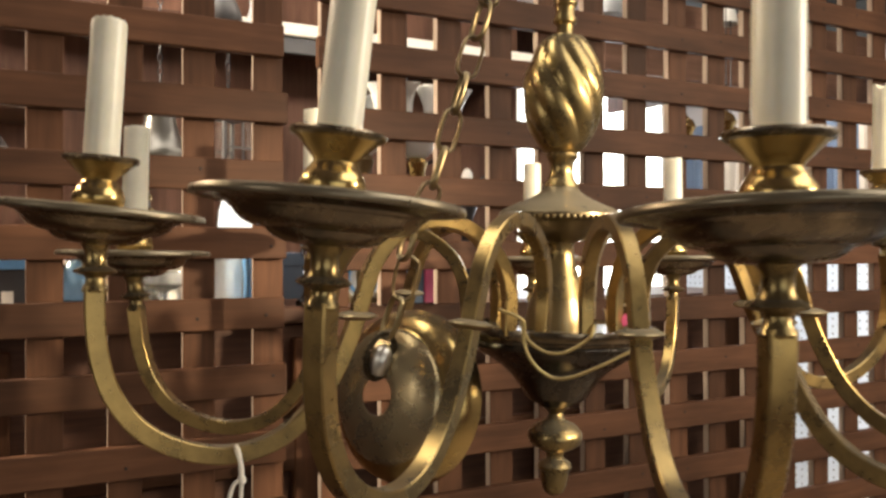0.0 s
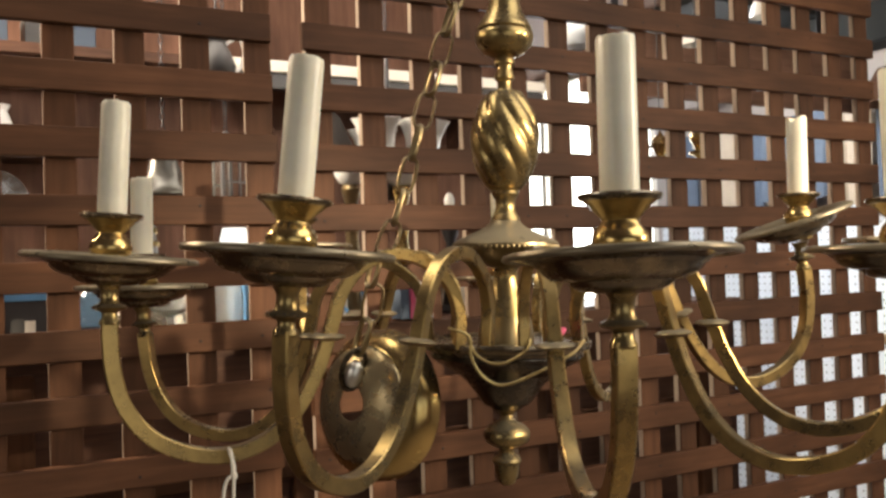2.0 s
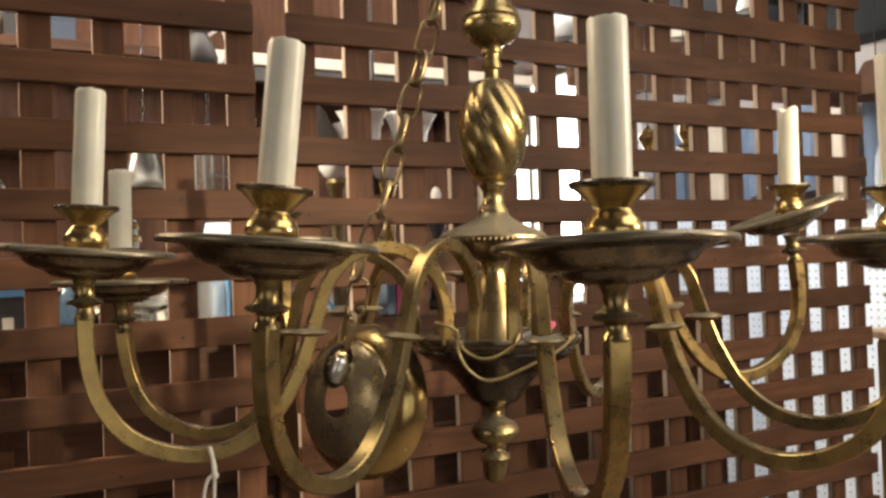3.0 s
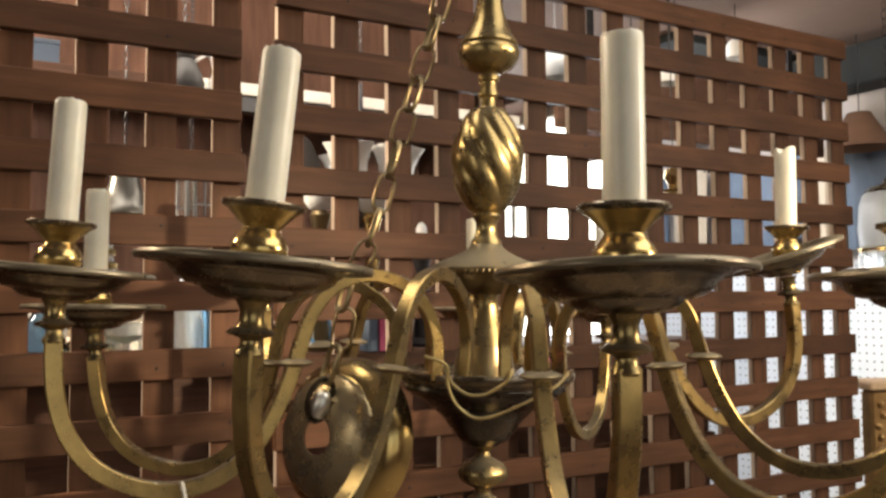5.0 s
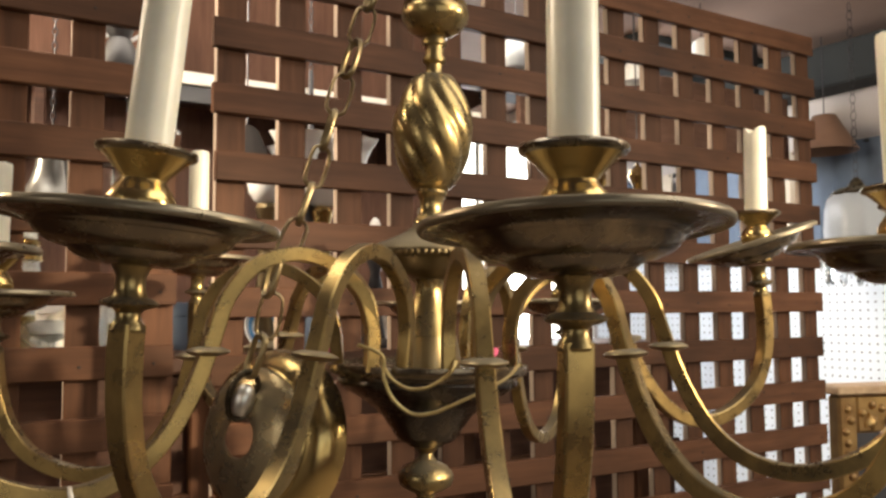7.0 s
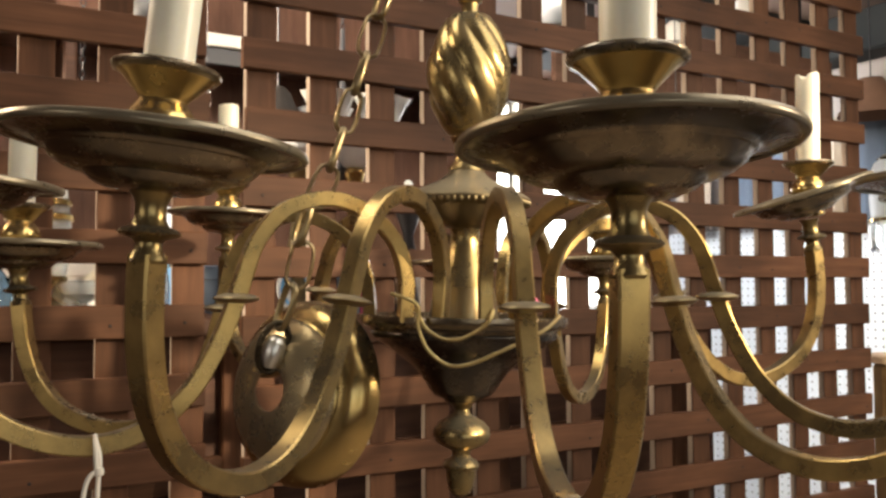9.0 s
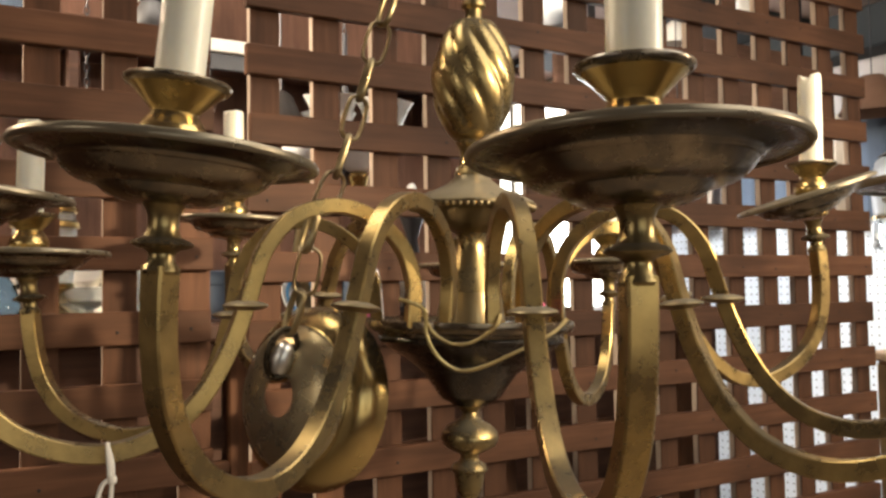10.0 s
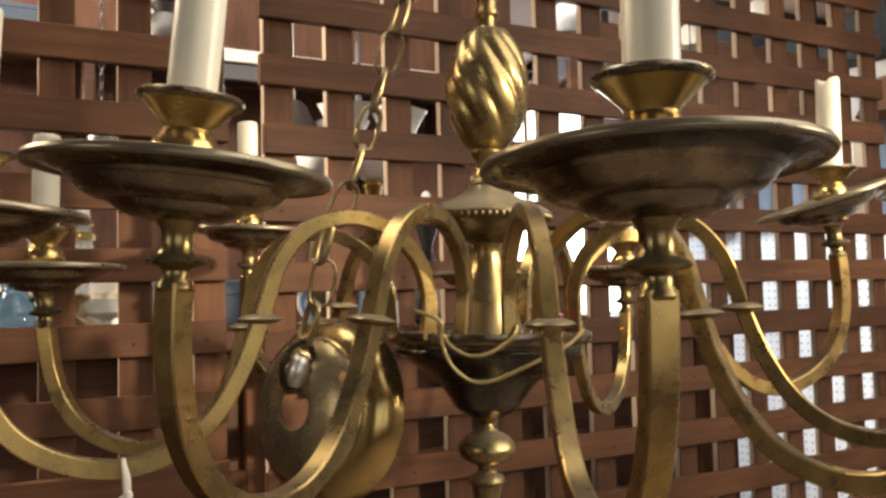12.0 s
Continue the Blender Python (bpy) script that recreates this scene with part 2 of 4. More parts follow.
def thing(name, at=(0, 0, 0), label="", category="", group="", kind="", turn=(0, 0, 0)):
    ob = new(name)
    ob.empty_display_size = 0.05
    ob.matrix_basis = pose(*at, *turn)
    return tagged(ob, label, category, group, kind)


def part(name, me, mat, parent=None, label="", at=None):
    ob = new(name, me)
    if mat and not me.materials:
        me.materials.append(mat)
    if parent:
        ob.parent = parent
    if at is not None:
        ob.matrix_basis = at if isinstance(at, Matrix) else pose(*at)
    return tagged(ob, label)


def lathe(name, profile, segments=48, shape=None, caps=True):
    """A turned body about local z, from (radius, height) pairs; shape(radius, height, angle) may alter the radius."""
    verts, faces, n = [], [], segments
    for r, z in profile:
        for k in range(n):
            a = 2 * math.pi * k / n
            q = shape(r, z, a) if shape else r
            verts.append((q * math.cos(a), q * math.sin(a), z))
    for i in range(len(profile) - 1):
        for k in range(n):
            a, b = i * n + k, i * n + (k + 1) % n
            faces.append((a, b, b + n, a + n))
    if caps:
        faces.append(tuple(range(n - 1, -1, -1)))
        faces.append(tuple(range((len(profile) - 1) * n, len(profile) * n)))
    me = mesh_of(name, verts, faces)
    fix(me)
    return me


def fix(me):
    bm = bmesh.new()
    bm.from_mesh(me)
    bmesh.ops.recalc_face_normals(bm, faces=bm.faces)
    bm.to_mesh(me)
    bm.free()


def smooth_path(points, steps=6, closed=False):
    """A Catmull-Rom curve through the points."""
    pts = [Vector(p) for p in points]
    n, out = len(pts), []
    for i in range(n if closed else n - 1):
        if closed:
            p0, p1, p2, p3 = (pts[(i + k) % n] for k in (-1, 0, 1, 2))
        else:
            p0, p1, p2, p3 = pts[max(i - 1, 0)], pts[i], pts[i + 1], pts[min(i + 2, n - 1)]
        for s in range(steps):
            t = s / steps
            out.append(0.5 * (2 * p1 + (p2 - p0) * t + (2 * p0 - 5 * p1 + 4 * p2 - p3) * t * t + (3 * p1 - p0 - 3 * p2 + p3) * t ** 3))
    if not closed:
        out.append(pts[-1])
    return out


def sweep(name, path, section, closed=False, hint=Vector((0, 1, 0)), scale=None):
    """A section of (across, out) pairs carried along the path; across lies along the hint."""
    path = [Vector(p) for p in path]
    n, m = len(path), len(section)
    verts, faces = [], []
    for i, p in enumerate(path):
        ahead = (path[(i + 1) % n] if closed or i < n - 1 else p) - (path[i - 1] if closed or i else p)
        ahead.normalize()
        side = (hint - ahead * hint.dot(ahead))
        side = side.normalized() if side.length > 1e-4 else ahead.orthogonal().normalized()
        out = ahead.cross(side)
        k = scale(i / (n - 1)) if scale else 1.0
        verts += [p + side * (a * k) + out * (b * k) for a, b in section]
    for i in range(n if closed else n - 1):
        j = (i + 1) % n
        for q in range(m):
            r = (q + 1) % m
            faces.append((i * m + q, i * m + r, j * m + r, j * m + q))
    if not closed:
        faces += [tuple(range(m - 1, -1, -1)), tuple(range((n - 1) * m, n * m))]
    me = mesh_of(name, verts, faces)
    fix(me)
    return me


def ring_section(r, n=8):
    return [(r * math.cos(2 * math.pi * k / n), r * math.sin(2 * math.pi * k / n)) for k in range(n)]


def bar_section(w, h, c):
    return [(-w + c, -h), (w - c, -h), (w, -h + c), (w, h - c), (w - c, h), (-w + c, h), (-w, h - c), (-w, -h + c)]


def block(name, x0, x1, y0, y1, z0, z1, c=0.002):
    """A box with its twelve edges cut off by c."""
    bm = bmesh.new()
    bmesh.ops.create_cube(bm, size=1.0)
    for v in bm.verts:
        v.co = ((x0 if v.co.x < 0 else x1), (y0 if v.co.y < 0 else y1), (z0 if v.co.z < 0 else z1))
    if c:
        bmesh.ops.bevel(bm, geom=list(bm.edges), offset=c, segments=1, affect="EDGES")
    me = bpy.data.meshes.new(name)
    bm.to_mesh(me)
    bm.free()
    return me


def structure(name, me, mat, label, category):
    return tagged(part(name, me, mat), label, category, "", "structure")


# ---- the shell of the shop ----
structure("floor", block("floor", -3.2, 1.8, -3.4, 3.4, -0.1, 0.0, 0), FLOORMAT, "worn brown wooden shop floor boards", "floor")
structure("ceiling", block("ceiling", -3.2, 1.8, -3.4, 3.4, 2.6, 2.7, 0), CEIL, "dull brown-grey painted shop ceiling", "ceiling")
# Unseen south wall, with an opening added for the fill light.
SX0, SX1, SZ0, SZ1 = -1.95, 0.35, 0.80, 2.10
for name, x0, x1, z0, z1 in (("wall_south", -3.2, SX0, 0, 2.6), ("wall_south_east", SX1, 1.8, 0, 2.6), ("wall_south_low", SX0, SX1, 0, SZ0), ("wall_south_high", SX0, SX1, SZ1, 2.6)):
    structure(name, block(name, x0, x1, -3.52, -3.4, z0, z1, 0), PANELWALL, "unseen brown boarded wall round the added south opening", "wall")
structure("wall_west", block("wall_west", -3.32, -3.2, -3.52, 3.52, 0, 2.6, 0), PLASTER, "plain grey plaster wall of the shop", "wall")
structure("wall_north", block("wall_north", -3.2, 1.8, 3.4, 3.52, 0, 2.6, 0), PANELWALL, "brown boarded wall behind the lattice", "wall")
# the east wall, with one window through it
WY0, WY1, WZ0, WZ1 = 1.70, 2.95, 1.0, 2.42
E0, E1 = 1.7, 1.8
structure("wall_east", block("wall_east", E0, E1, -3.4, WY0, 0, 2.6, 0), PLASTER, "grey plaster wall beside the pegboard", "wall")
structure("wall_east_far", block("wall_east_far", E0, E1, WY1, 3.4, 0, 2.6, 0), PLASTER, "grey plaster wall past the window", "wall")
structure("wall_east_low", block("wall_east_low", E0, E1, WY0, WY1, 0, WZ0, 0), PLASTER, "grey plaster wall below the window", "wall")
structure("wall_east_high", block("wall_east_high", E0, E1, WY0, WY1, WZ1, 2.6, 0), PLASTER, "grey plaster wall above the window", "wall")
win = thing("window_1", (E0, 0, 0), "white-framed shop window with bright daylight outside", "window", "", "structure")
for y0, y1, z0, z1 in ((WY0, WY0 + 0.05, WZ0, WZ1), (WY1 - 0.05, WY1, WZ0, WZ1), (WY0 + 0.05, WY1 - 0.05, WZ0, WZ0 + 0.05), (WY0 + 0.05, WY1 - 0.05, WZ1 - 0.05, WZ1)):
    part("window_frame", block("window_frame", 0.01, 0.06, y0, y1, z0, z1, 0.004), WHITE, win)
part("glazing_bar", block("glazing_bar", 0.02, 0.05, 2.575, 2.605, WZ0 + 0.05, WZ1 - 0.05, 0.003), WHITE, win)
pane = part("pane", block("pane", 0.032, 0.036, WY0 + 0.05, WY1 - 0.05, WZ0 + 0.05, WZ1 - 0.05, 0), GLASS, win)
pane.visible_shadow = False
# Frame added round that opening; no window is known on this side.
front = thing("added_window", (0, -3.46, 0), "unseen white window frame added round the south fill light", "window", "", "structure")
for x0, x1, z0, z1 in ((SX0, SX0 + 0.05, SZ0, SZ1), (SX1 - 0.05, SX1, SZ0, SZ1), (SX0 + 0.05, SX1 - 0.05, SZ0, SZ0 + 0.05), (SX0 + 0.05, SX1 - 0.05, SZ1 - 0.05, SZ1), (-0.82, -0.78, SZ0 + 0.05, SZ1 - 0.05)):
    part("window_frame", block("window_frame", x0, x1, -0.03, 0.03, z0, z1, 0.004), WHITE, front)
structure("backdrop", block("backdrop", 2.4, 2.42, 0.8, 4.4, 0.2, 3.6, 0), DAY, "bright overcast daylight outside the window", "daylight")
structure("ceiling_soffit", block("ceiling_soffit", 0.30, 1.7, -0.6, 1.60, 2.29, 2.6, 0.006), SOFFIT, "dull brown-grey boxed soffit under the ceiling", "ceiling")
structure("ceiling_beam", block("ceiling_beam", 1.58, 1.7, -0.6, 1.05, 2.13, 2.260, 0.006), BLACKWOOD, "dark timber beam along the wall", "beam")
# Dark sheet placed to fit the view through the upper lattice openings.
structure("ceiling_boarding", block("ceiling_boarding", 1.05, 1.7, 0.75, 1.60, 2.262, 2.288, 0.003), BLACKWOOD, "dark boarding under the soffit", "boarding")
structure("ceiling_beam_far", block("ceiling_beam_far", 1.50, 1.7, 1.61, 3.4, 2.42, 2.6, 0.006), PANELWALL, "brown timber beam along the far wall", "beam")

# the brown partition behind the left of the lattice, with a cream shelf on it
structure("wall_partition", block("wall_partition", -3.2, 0.36, 0.80, 0.88, 0, 2.6, 0), PANELWALL, "red-brown boarded partition wall behind the lattice", "wall")
shelf = thing("wall_shelf", (0, 0, 0), "cream-edged shelf on the brown partition", "shelf")
part("shelf_board", block("shelf_board", -3.1, 0.36, 0.604, 0.80, 1.902, 1.924, 0.002), DARKWOOD, shelf)
part("edge_strip", block("edge_strip", -0.43, 0.36, 0.590, 0.604, 1.900, 1.925, 0.002), WHITE, shelf, "cream painted edge")
# Shade beneath the shelf, put in as a dark strip.
part("apron", block("apron", -0.43, 0.36, 0.600, 0.612, 1.866, 1.899, 0.002), DARK, shelf, "dark strip for the shade below the shelf edge")

# ---- lattice screens ----
SLAT, THICK = 0.0395, 0.014
PZ, PX, X0, Z0 = 0.0890, 0.0875, 0.0102, 1.80


def slat_mesh(name, length, axis, mat, thin=1.0):
    h, c = SLAT / 2, 0.0012
    sec = bar_section(h, thin * THICK / 2, c)
    verts, faces = [], []
    for e in (-length / 2, length / 2):
        for a, b in sec:
            verts.append((e, b, a) if axis == 0 else (a, b, e))
    for q in range(8):
        r = (q + 1) % 8
        faces.append((q, r, 8 + r, 8 + q))
    faces += [tuple(range(7, -1, -1)), tuple(range(8, 16))]
    me = mesh_of(name, verts, faces, False)
    fix(me)
    me.materials.append(mat)
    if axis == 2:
        # side light caught by the uprights' narrow sides is put into a paler wood
        me.materials.append(LIT_EDGE)
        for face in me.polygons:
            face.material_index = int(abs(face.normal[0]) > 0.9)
    return me


def nail_heads(name, spots):
    """Small domed heads, six-sided, one at each crossing."""
    verts, faces = [], []
    for x, z in spots:
        base = len(verts)
        for r, y in ((0.0021, 0.0), (0.0016, -0.0007)):
            verts += [(x + r * math.cos(math.pi * k / 3), y, z + r * math.sin(math.pi * k / 3)) for k in range(6)]
        faces += [(base + k, base + (k + 1) % 6, base + 6 + (k + 1) % 6, base + 6 + k) for k in range(6)]
        faces.append(tuple(base + 6 + k for k in range(6)))
    me = mesh_of(name, verts, faces)
    fix(me)
    return me


def lattice(x_left, x_right, uprights, levels, label, thin=1.0):
    """Level slats in front, upright slats behind them."""
    screen = thing("lattice_screen", ((x_left + x_right) / 2, 0, 0), label, "lattice", "lattice screens")
    mid = (x_left + x_right) / 2
    flat = slat_mesh("slat", x_right - x_left, 0, SLAT_X)
    top = max(levels) + SLAT / 2
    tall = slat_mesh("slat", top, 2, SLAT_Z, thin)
    rnd = random.Random(7)
    for z in levels:
        part("slat", flat, None, screen, "", pose(rnd.uniform(-0.003, 0.003), THICK / 2 + rnd.uniform(0, 0.0012), z + rnd.uniform(-0.0008, 0.0008), rnd.uniform(-0.4, 0.4), rnd.uniform(-0.12, 0.12), 0))
    for x in uprights:
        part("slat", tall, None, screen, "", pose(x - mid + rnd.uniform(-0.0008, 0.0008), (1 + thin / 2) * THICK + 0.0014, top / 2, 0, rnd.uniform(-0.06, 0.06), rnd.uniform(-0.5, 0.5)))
    spots = [(x - mid + rnd.uniform(-0.007, 0.007), z + rnd.uniform(-0.007, 0.007)) for x in uprights for z in levels if rnd.random() < 0.4]
    heads = part("nail_head", nail_heads("nail_head", spots), NAIL, screen, "small dark nail heads")
    tagged(heads, "small dark nail heads", "", "", "stuff")
    return screen


lattice(-0.472, 0.795, [X0 + PX * i - SLAT / 2 for i in range(-5, 10)], [Z0 - PZ * j - PZ + SLAT / 2 for j in range(-3, 19)],
        "red-brown stained wooden lattice screen with square openings")
lattice(-2.30, -0.520, [-0.5195 - 0.0873 * k - SLAT / 2 for k in range(0, 20)], [1.8035 - 0.0865 * j + SLAT / 2 - 0.0865 for j in range(-3, 19)],
        "red-brown stained wooden lattice screen beside a narrow gap", 0.5)

# ---- the chandelier ----
AX, AY = -0.449, -0.494
lamp = thing("chandelier", (AX, AY, 0), "aged brass ten-arm chandelier with ivory candle sleeves and drip pans", "chandelier")

# the body hangs a little out of plumb
VIEW = Vector((0.49, 0.87, 0.0)).normalized()
SIDE = Vector((0.87, -0.49, 0.0)).normalized()
LEAN = Matrix.Translation((0, 0, 1.475)) @ Matrix.Rotation(radians(1.5), 4, VIEW) @ Matrix.Translation((0, 0, -1.475))
NARROW = LEAN @ Matrix.Diagonal((0.95, 0.95, 1, 1))
part("top_trumpet", lathe("top_trumpet", [(0.006, 1.86), (0.0075, 1.80), (0.009, 1.769), (0.0125, 1.744), (0.017, 1.728), (0.0225, 1.717), (0.0250, 1.7135), (0.0255, 1.7115), (0.0240, 1.7095), (0.0262, 1.7075), (0.0270, 1.703), (0.0255, 1.697), (0.0205, 1.690), (0.0125, 1.685)]), BRASS_SATIN, lamp, "", LEAN @ Matrix.Translation((0, 0, -0.0075)) @ Matrix.Diagonal((1.05, 1.05, 1, 1)))
part("neck", lathe("neck", [(0.0125, 1.686), (0.0088, 1.683), (0.0100, 1.680), (0.0100, 1.677), (0.0080, 1.675), (0.0078, 1.668), (0.0096, 1.6655), (0.0096, 1.6625), (0.0068, 1.660), (0.0068, 1.654), (0.0085, 1.650), (0.0120, 1.6475)]), BRASS_SATIN, lamp, "", LEAN @ Matrix.Translation((0, 0, -0.0065)))


def rope(r, z, a):
    """Rounded lobes that wind round the body."""
    k = min(1.0, max(0.0, (z - 1.549) / 0.012)) * min(1.0, max(0.0, (1.6430 - z) / 0.012))
    wave = abs(math.sin(4.0 * (a + (z - 1.60) * 20.0)))
    return 1.03 * r * (1 - 0.085 * k * (1 - wave) ** 1.3)


vase = []
for i in range(41):
    u = i / 40
    z = 1.6430 - u * (1.6430 - 1.5470)
    r = 0.0105 + 0.0222 * math.sin(math.pi * min(1.0, u * 0.97 + 0.03)) ** 0.62
    vase.append((r, z))
part("twisted_vase", lathe("twisted_vase", vase, 160, rope), BRASS_SATIN, lamp, "", LEAN)
part("lower_neck", lathe("lower_neck", [(0.0125, 1.548), (0.0135, 1.5455), (0.0120, 1.543), (0.0098, 1.539), (0.0095, 1.533), (0.0108, 1.5265), (0.0138, 1.5225), (0.0145, 1.5200)]), BRASS_SATIN, lamp, "", LEAN)
part("dome_cap", lathe("dome_cap", [(0.0140, 1.5205), (0.0165, 1.5168), (0.0215, 1.5130), (0.0285, 1.5094), (0.0370, 1.5060), (0.0450, 1.5028), (0.0508, 1.4998), (0.0535, 1.4974), (0.0538, 1.4956), (0.0480, 1.4945), (0.0410, 1.4935), (0.0375, 1.4900), (0.0330, 1.4850), (0.0270, 1.4805), (0.0210, 1.4770), (0.0130, 1.4740)], 72), BRASS_DULL, lamp, "", NARROW)


def beads(name, radius, z, count, r):
    verts, faces = [], []
    for k in range(count):
        a = 2 * math.pi * k / count
        c = Vector((radius * math.cos(a), radius * math.sin(a), z))
        base = len(verts)
        for i in range(5):
            t = math.pi * i / 4
            for j in range(6):
                p = 2 * math.pi * j / 6
                verts.append(c + Vector((math.sin(t) * math.cos(p), math.sin(t) * math.sin(p), math.cos(t))) * r)
        for i in range(4):
            for j in range(6):
                faces.append((base + i * 6 + j, base + i * 6 + (j + 1) % 6, base + i * 6 + 6 + (j + 1) % 6, base + i * 6 + 6 + j))
    me = mesh_of(name, verts, faces)
    fix(me)
    return me


part("beading", beads("beading", 0.0516, 1.4942, 60, 0.00245), BRASS_DULL, lamp, "", NARROW)
part("pear_stem", lathe("pear_stem", [(0.0130, 1.4745), (0.0112, 1.4715), (0.0118, 1.4640), (0.0140, 1.4540), (0.0185, 1.4420), (0.0221, 1.4315), (0.0232, 1.4280)]), BRASS_SATIN, lamp, "", LEAN)
part("stem_base", lathe("stem_base", [(0.0231, 1.4282), (0.0242, 1.4235), (0.0258, 1.4165), (0.0268, 1.4095), (0.0270, 1.4030)]), BRASS_DULL, lamp, "dusty rounded foot of the stem", LEAN)
WIDE = LEAN @ Matrix.Diagonal((0.965, 0.965, 1, 1))
part("bowl_rim", lathe("bowl_rim", [(0.0265, 1.4030), (0.0500, 1.4030), (0.0780, 1.4035), (0.0815, 1.4065), (0.0840, 1.4060), (0.0845, 1.4020), (0.0830, 1.3990), (0.0795, 1.3972), (0.0760, 1.3968), (0.0755, 1.3945), (0.0700, 1.3945)], 72), BRASS_PAN, lamp, "dusty stepped rim", WIDE)
part("arm_bowl", lathe("arm_bowl", [(0.0700, 1.3948), (0.0752, 1.3946), (0.0762, 1.3925), (0.0755, 1.3898), (0.0722, 1.3878), (0.0690, 1.3850), (0.0580, 1.3790), (0.0470, 1.3720), (0.0380, 1.3640), (0.0310, 1.3550), (0.0265, 1.3480), (0.0225, 1.3440), (0.0160, 1.3415), (0.0145, 1.3395)], 72), BRASS_BLACK, lamp, "", WIDE)
part("bottom_finial", lathe("bottom_finial", [(0.0140, 1.3400), (0.0085, 1.3370), (0.0058, 1.3335), (0.0070, 1.3300), (0.0100, 1.3275), (0.0175, 1.3235), (0.0218, 1.3185), (0.0226, 1.3140), (0.0205, 1.3085), (0.0140, 1.3045), (0.0080, 1.3020), (0.0068, 1.2985), (0.0085, 1.2955), (0.0125, 1.2935), (0.0143, 1.2905), (0.0140, 1.2885), (0.0118, 1.2870), (0.0115, 1.2820), (0.0100, 1.2740), (0.0080, 1.2690), (0.0040, 1.2665)]), BRASS_SATIN, lamp, "", LEAN)
part("hanging_rod", lathe("hanging_rod", [(0.005, 1.85), (0.005, 2.58), (0.03, 2.585), (0.032, 2.60)], 20), BRASS_DULL, lamp, "", LEAN)
for pts in ([(-0.0895, -0.0468, 1.4243), (-0.0747, -0.0564, 1.4165), (-0.0738, -0.0570, 1.4009), (-0.0683, -0.0606, 1.3854), (-0.0569, -0.0680, 1.3750), (-0.0439, -0.0764, 1.3757), (-0.0293, -0.0859, 1.3827), (-0.0147, -0.0910, 1.3892), (0.008, -0.0930, 1.3987), (0.03, -0.080, 1.407)],
            [(-0.0735, -0.0524, 1.4144), (-0.0683, -0.0561, 1.4007), (-0.0584, -0.0635, 1.3929), (-0.0466, -0.0699, 1.3929), (-0.0368, -0.0763, 1.3987), (-0.0302, -0.0806, 1.4057), (-0.026, -0.078, 1.412)]):
    part("lamp_cord", sweep("lamp_cord", smooth_path(pts, 6), ring_section(0.0014, 8)), CORD, lamp, "loose gold lamp cord")

part("wire_nut", lathe("wire_nut", [(0.0045, 0.0), (0.0045, 0.004), (0.0034, 0.010), (0.0015, 0.013)], 10), PINK, lamp, "small red wire nut", pose(0.004, -0.070, 1.4125, 60, 0, 40))
part("wire_tape", mesh_of("wire_tape", [(-0.004, -0.066, 1.408), (0.005, -0.070, 1.409), (0.0075, -0.069, 1.420), (0.003, -0.066, 1.426), (-0.001, -0.063, 1.421), (-0.005, -0.062, 1.424)], [(0, 1, 2, 3, 4, 5)], False), STRING, lamp, "torn white tape")
ARM = [(0.0715, 1.404), (0.0710, 1.420), (0.0720, 1.440), (0.0815, 1.464), (0.105, 1.4835), (0.132, 1.4895), (0.160, 1.4805), (0.1785, 1.459), (0.1860, 1.438), (0.1915, 1.420), (0.202, 1.392), (0.219, 1.362), (0.243, 1.340), (0.274, 1.3305), (0.306, 1.3350), (0.334, 1.350), (0.352, 1.374), (0.360, 1.400), (0.3625, 1.425), (0.3625, 1.441)]


def reached(r, k):
    """The arm's outer half drawn in or out by k."""
    return r if r < 0.19 else 0.19 + (r - 0.19) * k


disc_mesh = lathe("collar_disc", [(0.0068, -0.0030), (0.0110, -0.0022), (0.0146, -0.0006), (0.0150, 0.0002), (0.0144, 0.0010), (0.0102, 0.0026), (0.0066, 0.0034)], 36)
socket_mesh = lathe("socket", [(0.0074, 1.4375), (0.0080, 1.4390), (0.0072, 1.4410), (0.0058, 1.4430), (0.0056, 1.4462), (0.0070, 1.4478), (0.0120, 1.4492), (0.0135, 1.4505), (0.0120, 1.4520), (0.0082, 1.4534), (0.0068, 1.4560), (0.0066, 1.4625), (0.0078, 1.4655), (0.0095, 1.4680)], 32)
PAN = [(0.0090, 0.0000), (0.0150, 0.0002), (0.0205, 0.0010), (0.0252, 0.0029), (0.0282, 0.0054), (0.0290, 0.0064), (0.0308, 0.0066), (0.0326, 0.0068), (0.0360, 0.0076), (0.0400, 0.0094), (0.0430, 0.0118), (0.0446, 0.0140), (0.0452, 0.0148), (0.0464, 0.0151), (0.0470, 0.0158), (0.0476, 0.0167), (0.0490, 0.0173), (0.0520, 0.0183), (0.0560, 0.0194), (0.0600, 0.0201), (0.0618, 0.0194), (0.0630, 0.0187), (0.0641, 0.0189), (0.0648, 0.0198), (0.0648, 0.0210), (0.0640, 0.0225), (0.0615, 0.0233), (0.0560, 0.0236), (0.0500, 0.0236), (0.0440, 0.0200), (0.0380, 0.0145), (0.0300, 0.0095), (0.0220, 0.0069), (0.0100, 0.0052)]
pan_mesh = lathe("drip_pan", PAN, 64)
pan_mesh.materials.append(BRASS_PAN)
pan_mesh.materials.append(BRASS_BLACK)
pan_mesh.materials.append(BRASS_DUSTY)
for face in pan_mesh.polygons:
    # shade and dark reflections under the flange are coloured in; edge and top dusty
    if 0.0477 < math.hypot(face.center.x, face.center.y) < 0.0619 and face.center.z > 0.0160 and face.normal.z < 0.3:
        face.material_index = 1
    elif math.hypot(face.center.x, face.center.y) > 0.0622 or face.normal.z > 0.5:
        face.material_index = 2
